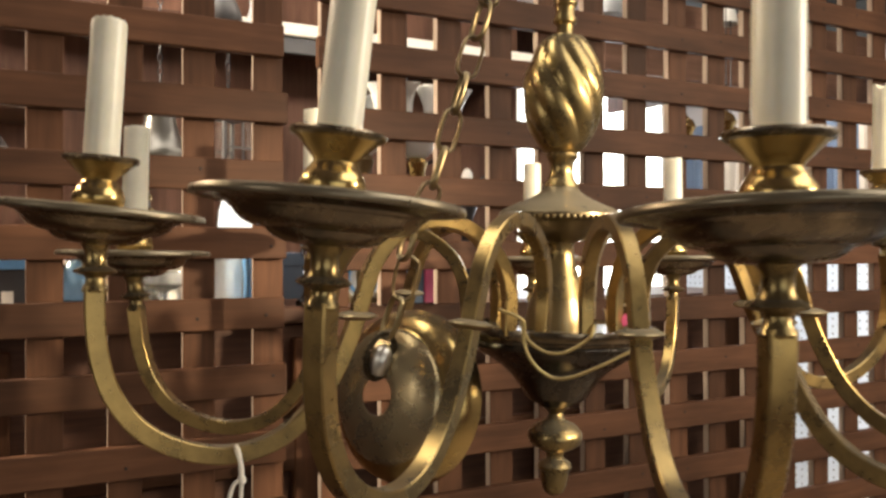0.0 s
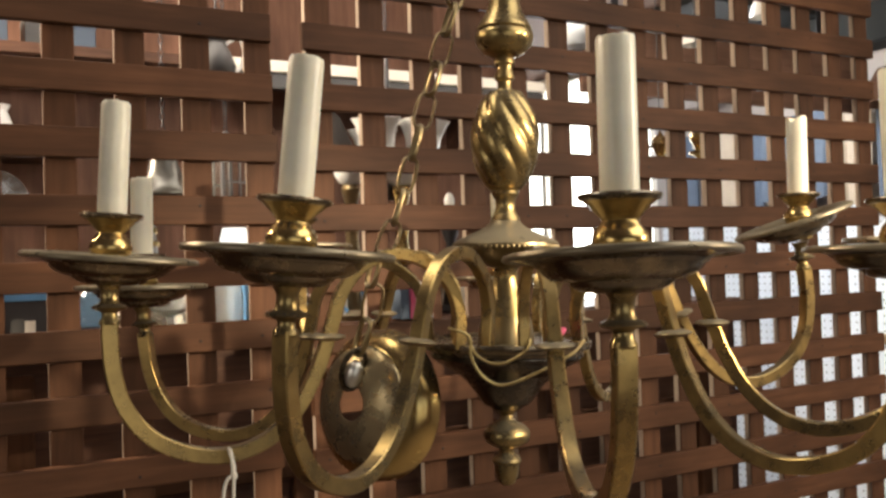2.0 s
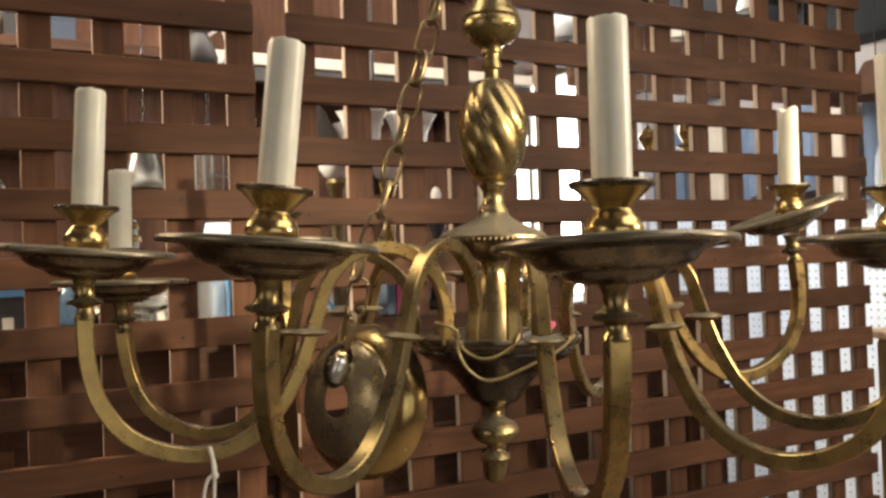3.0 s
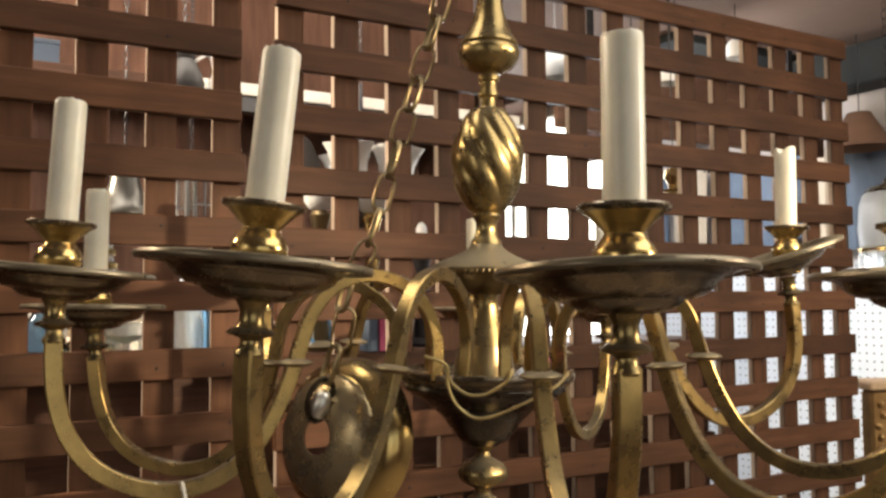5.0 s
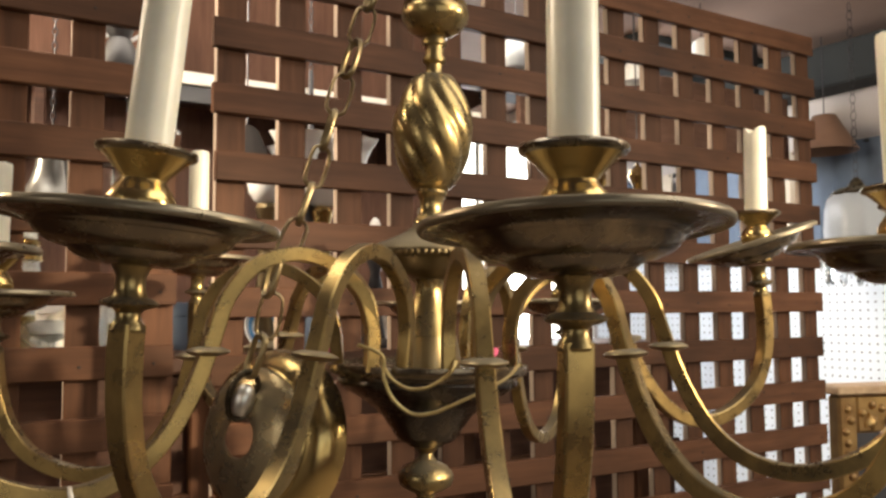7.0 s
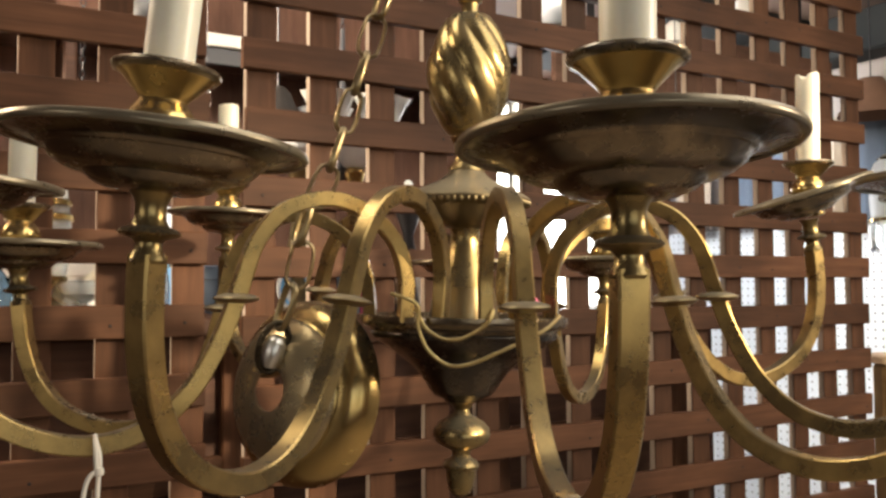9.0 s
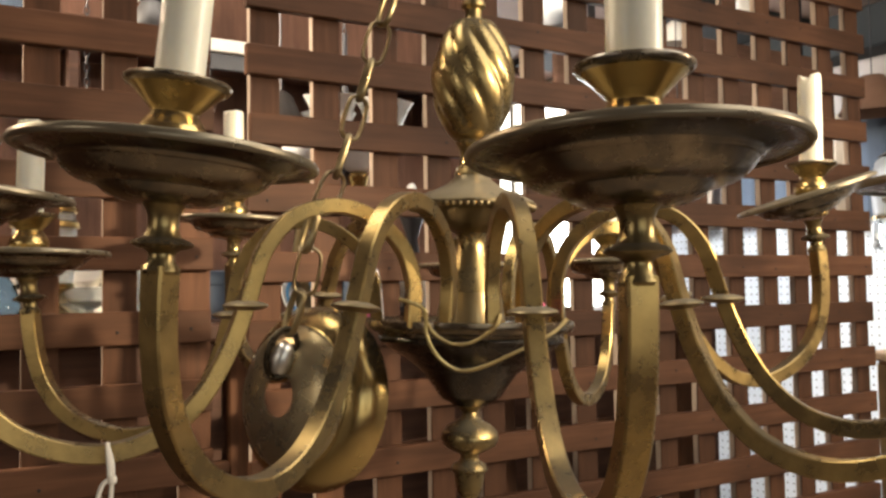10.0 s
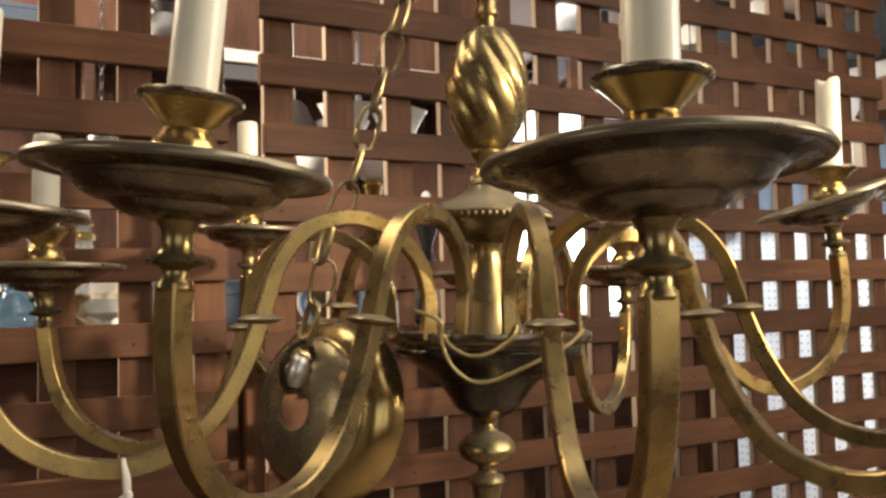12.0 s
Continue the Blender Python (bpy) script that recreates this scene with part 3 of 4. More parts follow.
rim_mesh = lathe("cup_rim", [(0.0208, 0.0505), (0.0222, 0.0510), (0.0231, 0.0521), (0.0232, 0.0534), (0.0225, 0.0544), (0.0214, 0.0545), (0.0206, 0.0538)], 44, caps=False)
cup_mesh = lathe("candle_cup", [(0.0080, 0.0030), (0.0138, 0.0050), (0.0138, 0.0235), (0.0152, 0.0250), (0.0160, 0.0278), (0.0156, 0.0308), (0.0142, 0.0340), (0.0122, 0.0368), (0.0108, 0.0385), (0.0103, 0.0398), (0.0108, 0.0411), (0.0132, 0.0436), (0.0168, 0.0472), (0.0204, 0.0505), (0.0218, 0.0514), (0.0222, 0.0528), (0.0218, 0.0538), (0.0212, 0.0540), (0.0195, 0.0528), (0.0150, 0.0486), (0.0100, 0.0440)], 44)


def sleeve(name, seed, height, notch):
    """A hollow candle sleeve with a worn, melted top edge; notch: depth of a broken piece."""
    rnd = random.Random(seed)
    ph, n = [rnd.uniform(0, 6.28) for _ in range(4)], 40
    verts, faces, R, T = [], [], 0.0108, 0.0014
    rows = [(R, 0.0), (R, 0.25), (R * 1.005, 0.5), (R * 0.995, 0.75), (R, 0.955), (R * 0.985, 0.982), (R * 0.94, 0.996), (R * 0.86, 1.0), (R * 0.80, 0.994), (R * 0.78, 0.96)]
    for i, (r, u) in enumerate(rows):
        for k in range(n):
            a = 2 * math.pi * k / n
            edge = 0.0004 * math.sin(2 * a + ph[0]) + 0.0005 * max(0.0, math.sin(7 * a + ph[1])) + 0.0003 * math.sin(13 * a + ph[3]) - notch * math.exp(-((a - 3.6) / 0.45) ** 2)
            wob = 1 + 0.015 * math.sin(a + 3 * u + ph[2])
            verts.append((r * wob * math.cos(a), r * wob * math.sin(a), height * u + (edge if u > 0.9 else edge * 0.4 * (u > 0.7))))
    for i in range(len(rows) - 1):
        for k in range(n):
            a, b = i * n + k, i * n + (k + 1) % n
            faces.append((a, b, b + n, a + n))
    faces.append(tuple(range((len(rows) - 1) * n, len(rows) * n)))
    me = mesh_of(name, verts, faces)
    fix(me)
    return me


# bearing of the arm, outward shift, drop, lift of its end, twist of the arm, roll and pitch of the pan, roll of the candle, sleeve height, notch
ARMS = [
    (186.5, 0.000, 0.001, 0.003, 0.0, 5.5, 0.0, 3.5, 0.0870, 0.0),
    (217.0, 0.000, 0.000, -0.0040, 4.5, 0.5, 1.0, 2.0, 0.0870, 0.003),
    (248.1, 0.004, -0.004, -0.003, 0.0, -0.5, 3.0, 0.5, 0.0875, 0.0),
    (282.0, -0.003, -0.002, -0.005, 0.0, 0.0, 0.0, -1.0, 0.0870, 0.0),
    (311.0, -0.003, 0.000, 0.000, 0.0, 0.0, 0.0, 0.0, 0.0870, 0.0),
    (352.9, 0.004, 0.000, 0.024, 0.0, -17.5, 0.0, 0.5, 0.0860, 0.006),
    (32.5, 0.000, -0.010, -0.018, 0.0, 0.0, 0.0, 0.0, 0.0860, 0.0),
    (59.2, 0.000, -0.010, -0.019, 0.0, 0.0, 0.0, 0.0, 0.0860, 0.0),
    (104.2, 0.000, 0.006, 0.015, 0.0, 2.0, 0.0, 0.0, 0.0860, 0.0),
    (144.0, 0.006, -0.008, -0.014, 0.0, 1.0, 0.0, 1.0, 0.0790, 0.0),
]
SWAY = {0: -11.5, 1: -4.2, 2: -0.4, 3: 7.5}
REACH = {1: 0.915}
PIVOT = Vector((0.19, 0, 1.42))
for n, (az, shift, drop, lift, twist, pan_roll, pan_pitch, candle_roll, tall, notch) in enumerate(ARMS):
    turn = pose(0, 0, 0, 0, 0, az)
    own = turn.to_3x3().inverted() @ VIEW
    bend = Matrix.Translation((shift, 0, drop)) @ Matrix.Translation(PIVOT) @ Matrix.Rotation(radians(SWAY.get(n, 0.0)), 4, "Z") @ Matrix.Rotation(radians(twist), 4, own) @ Matrix.Rotation(-math.atan2(lift, 0.17), 4, "Y") @ Matrix.Translation(-PIVOT)
    reach = REACH.get(n, 1.0)
    tip = reached(0.3625, reach)
    arm = part("arm", sweep("arm", smooth_path([(reached(r, reach), 0, z) for r, z in ARM], 5), bar_section(0.0056, 0.0056, 0.0009), scale=lambda u: 0.86 + 0.26 * u), BRASS, lamp, "", turn @ bend)
    part("collar_disc", disc_mesh, BRASS_DULL, arm, "", pose(0.1915, 0, 1.4205, 0, -6 * (n % 2), 0))
    back = (turn @ bend).to_3x3().inverted()
    axis, across = back @ VIEW, back @ SIDE
    part("socket", socket_mesh, BRASS_SATIN, arm, "", pose(tip, 0, 0))
    at_pan = Matrix.Translation((tip, 0, 1.4675))
    level = Matrix.Rotation(radians(twist), 4, axis) @ back.to_4x4() @ turn.to_3x3().to_4x4()
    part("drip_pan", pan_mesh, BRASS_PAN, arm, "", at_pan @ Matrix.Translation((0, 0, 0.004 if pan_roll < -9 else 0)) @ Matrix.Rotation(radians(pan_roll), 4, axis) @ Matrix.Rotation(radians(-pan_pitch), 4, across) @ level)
    stand = at_pan @ Matrix.Rotation(radians(candle_roll), 4, axis) @ level
    part("candle_cup", cup_mesh, BRASS_CLEAN, arm, "", stand)
    part("cup_rim", rim_mesh, BRASS_PAN, arm, "dark rolled rim", stand)
    part("candle_sleeve", sleeve("candle_sleeve", n, tall + 0.010, notch), CANDLE, arm, "ivory candle sleeve with a worn top", stand @ Matrix.Translation((0, 0, 0.043)))

# the loose chain with the ceiling canopy hung on its end
chain = thing("chain", (0, 0, 0), "loose brass chain of oval links beside the chandelier", "chain")
CHAIN = [(-0.590, -0.447, 1.384), (-0.580, -0.455, 1.424), (-0.571, -0.46, 1.456), (-0.571, -0.46, 1.481), (-0.553, -0.46, 1.511), (-0.541, -0.46, 1.545), (-0.517, -0.46, 1.619), (-0.487, -0.46, 1.708), (-0.466, -0.466, 1.777), (-0.449, -0.490, 1.845)]
link_path = []
LL, LW = 0.0178, 0.0088
for k in range(28):
    a = 2 * math.pi * k / 28
    link_path.append((LW * math.cos(a), 0, (LL - LW) * (1 if math.sin(a) > 0 else -1) * min(1, abs(math.sin(a)) * 2.2) + LW * math.sin(a)))
# flat brass band, bent into an oval
band = [(0.0027 * math.cos(a), 0.0015 * math.sin(a)) for a in (2 * math.pi * k / 10 for k in range(10))]
link_mesh = sweep("link", link_path, band, True)
ring_mesh = sweep("end_ring", [(0.0108 * math.cos(2 * math.pi * k / 32), 0, 0.0192 * math.sin(2 * math.pi * k / 32)) for k in range(32)], ring_section(0.0024, 10), True)
curve = smooth_path(CHAIN, 40)
PITCH = 2 * LL - 0.0034
walked, last, done = 0.0, curve[0], [curve[0].copy()]
for p in curve[1:]:
    walked += (p - last).length
    last = p
    if walked >= PITCH * len(done):
        done.append(p.copy())
for i, p in enumerate(done):
    ahead = (done[min(i + 1, len(done) - 1)] - done[max(i - 1, 0)]).normalized()
    wide = (SIDE - ahead * SIDE.dot(ahead)).normalized()
    basis = Matrix((wide, ahead.cross(wide), ahead)).transposed().to_4x4()
    m = Matrix.Translation(p) @ basis @ pose(0, 0, 0, 0, 0, 90 * (i % 2) + 24 + 16 * math.sin(2.3 * i))
    part("link" if i else "end_ring", link_mesh if i else ring_mesh, BRASS_DULL if i else BRASS_DARK, chain, "", m)

part("coupling", lathe("coupling", [(0.0030, -0.0120), (0.0056, -0.0108), (0.0078, -0.0060), (0.0086, 0.0), (0.0080, 0.0070), (0.0056, 0.0115), (0.0024, 0.0135)], 24), NICKEL, chain, "bright nickel coupling held in the ring", pose(-0.5905, -0.4480, 1.3800, 8, 14, 0))

canopy = thing("ceiling_canopy", (0, 0, 0), "round tarnished brass ceiling canopy hanging on the chain by its hole", "canopy")
facing = Vector((-0.907, -0.38, 0.15)).normalized()
seat = Matrix.Translation((-0.592, -0.443, 1.352)) @ facing.to_track_quat("Z", "Y").to_matrix().to_4x4()
part("canopy_plate", lathe("canopy_plate", [(0.0158, -0.0014), (0.0162, 0.0004), (0.0176, 0.0006), (0.0220, 0.0000), (0.0330, -0.0020), (0.0440, -0.0055), (0.0520, -0.0100), (0.0545, -0.0125), (0.0548, -0.0145), (0.0525, -0.0150), (0.0500, -0.0115), (0.0420, -0.0075), (0.0320, -0.0040), (0.0210, -0.0022), (0.0158, -0.0014)], 72, caps=False), BRASS_PLATE, canopy, "", seat)
part("canopy_rim", lathe("canopy_rim", [(0.0540, -0.0142), (0.0552, -0.0160), (0.0570, -0.0168), (0.0630, -0.0195), (0.0690, -0.0260), (0.0724, -0.0350), (0.0728, -0.0430), (0.0710, -0.0455), (0.0692, -0.0445), (0.0698, -0.0360), (0.0665, -0.0280), (0.0600, -0.0215), (0.0530, -0.0180)], 72, caps=False), BRASS_CLEAN, canopy, "brighter convex rim", seat)

tag = thing("string_loop", (0, 0, 0), "white cotton string knotted round a chandelier arm", "string")
part("loop", sweep("loop", smooth_path([(-0.7285, -0.541, 1.325), (-0.729, -0.540, 1.338), (-0.7275, -0.529, 1.3415), (-0.7255, -0.518, 1.338), (-0.725, -0.5295, 1.330), (-0.7255, -0.533, 1.322)], 6), ring_section(0.0014, 7)), STRING, tag)
part("knot", lathe("knot", [(0.0008, -0.003), (0.0026, -0.002), (0.0030, 0.0), (0.0024, 0.002), (0.0008, 0.003)], 12), STRING, tag, "", (-0.7258, -0.533, 1.3215))
part("tail", sweep("tail", smooth_path([(-0.7258, -0.533, 1.322), (-0.7265, -0.533, 1.308), (-0.7275, -0.534, 1.285), (-0.728, -0.534, 1.262)], 6), ring_section(0.0014, 7)), STRING, tag)
part("tail", sweep("tail", smooth_path([(-0.7262, -0.533, 1.322), (-0.7315, -0.533, 1.318), (-0.7345, -0.533, 1.305), (-0.735, -0.534, 1.28), (-0.731, -0.534, 1.258)], 6), ring_section(0.0014, 7)), STRING, tag)

# ---- behind the lattice: cabinet, shelves and lamps for sale ----
cab = thing("display_cabinet", (0, 0, 0), "low dark wooden display cabinet against the lattice", "cabinet")
part("cabinet_top", block("cabinet_top", -2.2, 0.58, 0.165, 0.52, 1.362, 1.388, 0.004), DARKWOOD, cab)
part("cabinet_body", block("cabinet_body", -2.18, 0.56, 0.19, 0.50, 0.0, 1.362, 0.004), DARKWOOD, cab)
for i, x in enumerate((-1.75, -1.30, -0.86, -0.42, 0.02, 0.46)):
    part("stile", block("stile", x - 0.03, x + 0.03, 0.172, 0.19, 0.08, 1.34, 0.003), SLAT_Z, cab)
for z in (0.45, 0.82, 1.14):
    part("rail", block("rail", -2.18, 0.56, 0.174, 0.189, z, z + 0.05, 0.003), SLAT_X, cab)

dresser = thing("wall_shelf", (0, 0, 0), "cream-edged shelf on brackets on the brown partition", "shelf")
part("shelf_board", block("shelf_board", -3.1, -0.76, 0.574, 0.80, 1.716, 1.736, 0.002), DARKWOOD, dresser)
part("edge_strip", block("edge_strip", -3.1, -0.76, 0.560, 0.574, 1.716, 1.737, 0.002), WHITE, dresser, "cream painted edge")
for x in (-2.2, -1.4, -0.60, 0.20):
    if x < -1:
        part("bracket", block("bracket", x - 0.012, x + 0.012, 0.62, 0.80, 1.56, 1.712, 0.004), DARKWOOD, dresser)
    part("bracket", block("bracket", x - 0.012, x + 0.012, 0.64, 0.80, 1.76, 1.898, 0.004), DARKWOOD, shelf)


def turned(name, at, profile, mat, label, category, seg=32, caps=True, extra=(), group=""):
    """A turned thing that stands or hangs at a place; extra: further (part name, profile, material)."""
    ob = thing(name, at, label, category, group)
    part("body", lathe("body", profile, seg, caps=caps), mat, ob)
    for nm, pr, mt in extra:
        part(nm, lathe(nm, pr, seg), mt, ob)
    return ob


TOP = 1.388
turned("glass_jar", (-0.548, 0.19, TOP), [(0.020, 0.0), (0.026, 0.004), (0.0265, 0.05), (0.024, 0.066), (0.030, 0.090), (0.0285, 0.091), (0.0225, 0.067), (0.0250, 0.05), (0.0245, 0.006), (0.0, 0.005)], CLOUDY, "clear glass vase with a flared lip on the cabinet", "vase", 32, False)
LITGLASS = glow("lit_opal_glass", (1.0, 0.95, 0.86), 1.2)
turned("opal_lamp_glass", (-0.504, 0.30, TOP), [(0.022, 0.10), (0.027, 0.115), (0.025, 0.145), (0.020, 0.166), (0.019, 0.166), (0.023, 0.145), (0.025, 0.115)], LITGLASS, "lit white opal glass lamp chimney on the cabinet", "lamp glass", 32, False,
       [("brass_base", [(0.038, 0.0), (0.039, 0.008), (0.016, 0.02), (0.010, 0.05), (0.018, 0.08), (0.031, 0.096), (0.032, 0.102), (0.026, 0.104)], BRASS_CLEAN)])
turned("hurricane_lamp", (-0.690, 0.20, TOP), [(0.034, 0.055), (0.040, 0.09), (0.041, 0.12), (0.036, 0.17), (0.030, 0.20), (0.029, 0.20), (0.035, 0.17), (0.040, 0.12), (0.039, 0.09), (0.033, 0.055)], CLOUDY, "glass hurricane lamp with two brass rings", "lamp", 36, False,
       [("brass_base", [(0.045, 0.0), (0.046, 0.008), (0.030, 0.02), (0.014, 0.035), (0.020, 0.045), (0.036, 0.052), (0.037, 0.058), (0.030, 0.06)], BRASS_CLEAN),
        ("brass_ring", [(0.0410, 0.132), (0.0440, 0.134), (0.0440, 0.140), (0.0410, 0.142)], BRASS_CLEAN), ("brass_ring", [(0.0385, 0.152), (0.0415, 0.154), (0.0415, 0.160), (0.0385, 0.162)], BRASS_CLEAN)])
turned("crystal_candlestick", (-0.428, 0.17, TOP), [(0.020, 0.0), (0.021, 0.006), (0.010, 0.014), (0.006, 0.024), (0.012, 0.034), (0.006, 0.044), (0.011, 0.056), (0.006, 0.066), (0.012, 0.078), (0.014, 0.098), (0.010, 0.10)], GLASS, "faceted crystal candlestick in the gap between lattices", "candlestick", 8)
turned("crystal_candlestick", (-0.402, 0.20, TOP), [(0.020, 0.0), (0.021, 0.006), (0.010, 0.014), (0.006, 0.028), (0.012, 0.040), (0.006, 0.052), (0.011, 0.066), (0.006, 0.076), (0.012, 0.088), (0.014, 0.110), (0.010, 0.112)], GLASS, "faceted crystal candlestick in the gap between lattices", "candlestick", 8)
turned("glass_compote", (-0.632, 0.21, TOP), [(0.022, 0.0), (0.023, 0.003), (0.005, 0.008), (0.005, 0.022), (0.028, 0.032), (0.037, 0.052), (0.0355, 0.053), (0.027, 0.035), (0.0, 0.028)], CLOUDY, "clear glass compote bowl on the cabinet", "bowl", 32, False)
turned("blue_glass_vase", (-0.748, 0.19, TOP), [(0.018, 0.0), (0.028, 0.006), (0.031, 0.03), (0.022, 0.055), (0.014, 0.068), (0.020, 0.080), (0.018, 0.080), (0.012, 0.068), (0.020, 0.055), (0.029, 0.03), (0.026, 0.008)], clear_glass("blue_glass", (0.45, 0.62, 0.80), 0.05), "blue glass vase on the cabinet", "vase", 28, False)

plate = thing("porcelain_plate", (-0.322, 0.22, TOP + 0.037), "blue and white porcelain plate stood on edge", "plate", turn=(78, 0, 14))
part("dish", lathe("dish", [(0.0, -0.002), (0.020, -0.002), (0.036, 0.003), (0.0365, 0.005), (0.021, 0.001), (0.0, 0.001)], 36), OPAL, plate)
part("blue_rim", lathe("blue_rim", [(0.0225, 0.0020), (0.030, 0.0047), (0.030, 0.0052), (0.0225, 0.0028)], 36, caps=False), BLUE, plate, "blue painted band")


def book(at, w, d, h, cover, label, turn=0):
    ob = thing("book", at, label, "book", "books on the cabinet", turn=(0, 0, turn))
    part("pages", block("pages", -w / 2 + 0.002, w / 2 - 0.002, -d / 2 + 0.002, d / 2 - 0.003, 0.003, h - 0.003, 0), WHITE, ob)
    part("cover", block("cover", -w / 2, -w / 2 + 0.002, -d / 2, d / 2, 0, h, 0), cover, ob)
    part("cover", block("cover", w / 2 - 0.002, w / 2, -d / 2, d / 2, 0, h, 0), cover, ob)
    part("spine", block("spine", -w / 2 + 0.002, w / 2 - 0.002, -d / 2 - 0.001, -d / 2 + 0.002, 0, h, 0), cover, ob)
    return ob


book((-0.250, 0.20, TOP), 0.016, 0.09, 0.085, SKYBLUE, "pale blue book standing on the cabinet")
book((-0.229, 0.20, TOP), 0.020, 0.09, 0.082, PINK, "magenta book standing on the cabinet")
book((-0.508, 0.24, TOP), 0.018, 0.09, 0.072, BLUE, "dark blue book beside the glass vase", 8)
book((-0.190, 0.25, TOP), 0.030, 0.10, 0.095, DARK, "black book standing on the cabinet")

box = thing("cardboard_box", (-0.850, 0.19, TOP), "small dark box with a bright blue lid", "box", turn=(0, 0, 6))
part("carton", block("carton", -0.045, 0.045, -0.03, 0.03, 0.0, 0.058, 0.001), DARK, box)
part("lid", block("lid", -0.046, 0.046, -0.031, 0.031, 0.058, 0.078, 0.001), BLUE, box, "bright blue lid")
part("label_strip", block("label_strip", 0.006, 0.020, -0.0312, -0.0300, 0.004, 0.030, 0), WHITE, box, "pale label")

for x, y, w, d, h, mat, lab in ((-0.800, 0.44, 0.50, 0.09, 0.088, WHITE, "long cream storage box on the cabinet"),
                               (-0.40, 0.40, 0.07, 0.06, 0.080, SKYBLUE, "dull blue gift box on the cabinet"), (-0.08, 0.30, 0.08, 0.06, 0.060, WHITE, "pale grey gift box on the cabinet")):
    gift = thing("gift_box", (x, y, TOP), lab, "box", "gift boxes", turn=(0, 0, 8 * x + 6))
    part("box_base", block("box_base", -w / 2, w / 2, -d / 2, d / 2, 0.0, h * 0.7, 0.001), mat, gift)
    part("lid", block("lid", -w / 2 - 0.002, w / 2 + 0.002, -d / 2 - 0.002, d / 2 + 0.002, h * 0.7, h, 0.0015), mat, gift)

paper = thing("wrapping_paper", (-0.655, 0.24, TOP), "crumpled white wrapping paper beside the vase", "paper")
verts, faces = [], []
rnd = random.Random(5)
for i in range(9):
    for j in range(8):
        u, v = i / 8, j / 7
        verts.append((-0.055 + 0.11 * u + rnd.uniform(-0.004, 0.004), 0.018 * math.sin(7 * u + 3 * v) + rnd.uniform(-0.006, 0.006), 0.075 * v * (0.55 + 0.45 * abs(math.sin(4.2 * u + 0.5)))))
for i in range(8):
    for j in range(7):
        faces.append((i * 8 + j, i * 8 + 8 + j, i * 8 + 9 + j, i * 8 + 1 + j))
sheet = mesh_of("sheet", verts, faces, False)
part("sheet", sheet, WHITE, paper)


def small_chain(parent, x, y, z_low, z_high, mat, r=0.006):
    path = [(r * 0.55 * math.cos(a), 0, r * math.sin(a)) for a in (2 * math.pi * k / 14 for k in range(14))]
    me = sweep("link", path, ring_section(0.0009, 6), True)
    n = int((z_high - z_low) / (1.65 * r))
    for i in range(n):
        part("link", me, mat, parent, "", pose(x, y, z_low + (i + 0.5) * 1.65 * r, 0, 0, 90 * (i % 2)))


bell = turned("bell_jar_shade", (-0.640, 0.19, 1.600), [(0.046, 0.0), (0.0455, 0.004), (0.037, 0.014), (0.028, 0.030), (0.022, 0.048), (0.019, 0.066), (0.013, 0.080), (0.005, 0.084), (0.0045, 0.082), (0.0115, 0.078), (0.0175, 0.064), (0.0205, 0.047), (0.0265, 0.029), (0.0355, 0.013), (0.044, 0.003)], paint("pewter", (0.11, 0.108, 0.10), 0.30, 0.15, 20.0, 0.05, 0.6), "grey pewter bell shade hung on a chain", "lamp shade", 40, False,
              [("cap", [(0.010, 0.082), (0.012, 0.086), (0.008, 0.096), (0.003, 0.10)], BRASS)])
small_chain(bell, 0, 0, 0.098, 1.0, IRON)

# an iron ceiling lamp with white tulip shades, close behind the lattice
tulip = thing("tulip_chandelier", (-0.229, 0.25, 1.66), "black iron ceiling lamp with white tulip glass shades", "chandelier")
TULIP = [(0.008, 0.0), (0.020, 0.006), (0.030, 0.024), (0.032, 0.042), (0.037, 0.060), (0.045, 0.074), (0.043, 0.0745), (0.035, 0.061), (0.030, 0.043), (0.028, 0.025), (0.018, 0.008)]
part("stem", lathe("stem", [(0.006, -0.06), (0.012, -0.05), (0.016, -0.03), (0.008, -0.01), (0.006, 0.05), (0.014, 0.07), (0.006, 0.09), (0.004, 0.20)], 20), IRON, tulip)
for k, az in enumerate((229, 311, 90)):
    arm = part("arm", sweep("arm", smooth_path([(0.006, 0, -0.03), (0.030, 0, -0.045), (0.058, 0, -0.035), (0.068, 0, -0.01), (0.066, 0, 0.004)], 5), ring_section(0.0028, 8)), IRON, tulip, "", pose(0, 0, 0, 0, 0, az))
    part("shade", lathe("shade", TULIP, 32, lambda r, z, a: r * (1 + (0.09 * math.sin(6 * a) if z > 0.055 else 0)), caps=False), OPAL, arm, "white tulip glass shade", pose(0.066, 0, 0.005, 0, 4, 0))
small_chain(tulip, 0, 0, 0.20, 0.94, IRON)
loop = thing("hook_chain", (-0.214, 0.10, 1.668), "thin black chain hung close behind the lattice", "chain")
small_chain(loop, 0, 0, 0.0, 0.93, IRON, 0.010)

funnel = thing("metal_lampshade", (-0.312, 0.33, 1.70), "black conical metal lampshade on a cord", "lampshade")
part("cone", lathe("cone", [(0.046, 0.0), (0.044, 0.004), (0.020, 0.060), (0.010, 0.070), (0.008, 0.068), (0.018, 0.058), (0.042, 0.002)], 32, caps=False), NAIL, funnel)
part("cord", lathe("cord", [(0.0018, 0.068), (0.0018, 0.90)], 6), IRON, funnel)

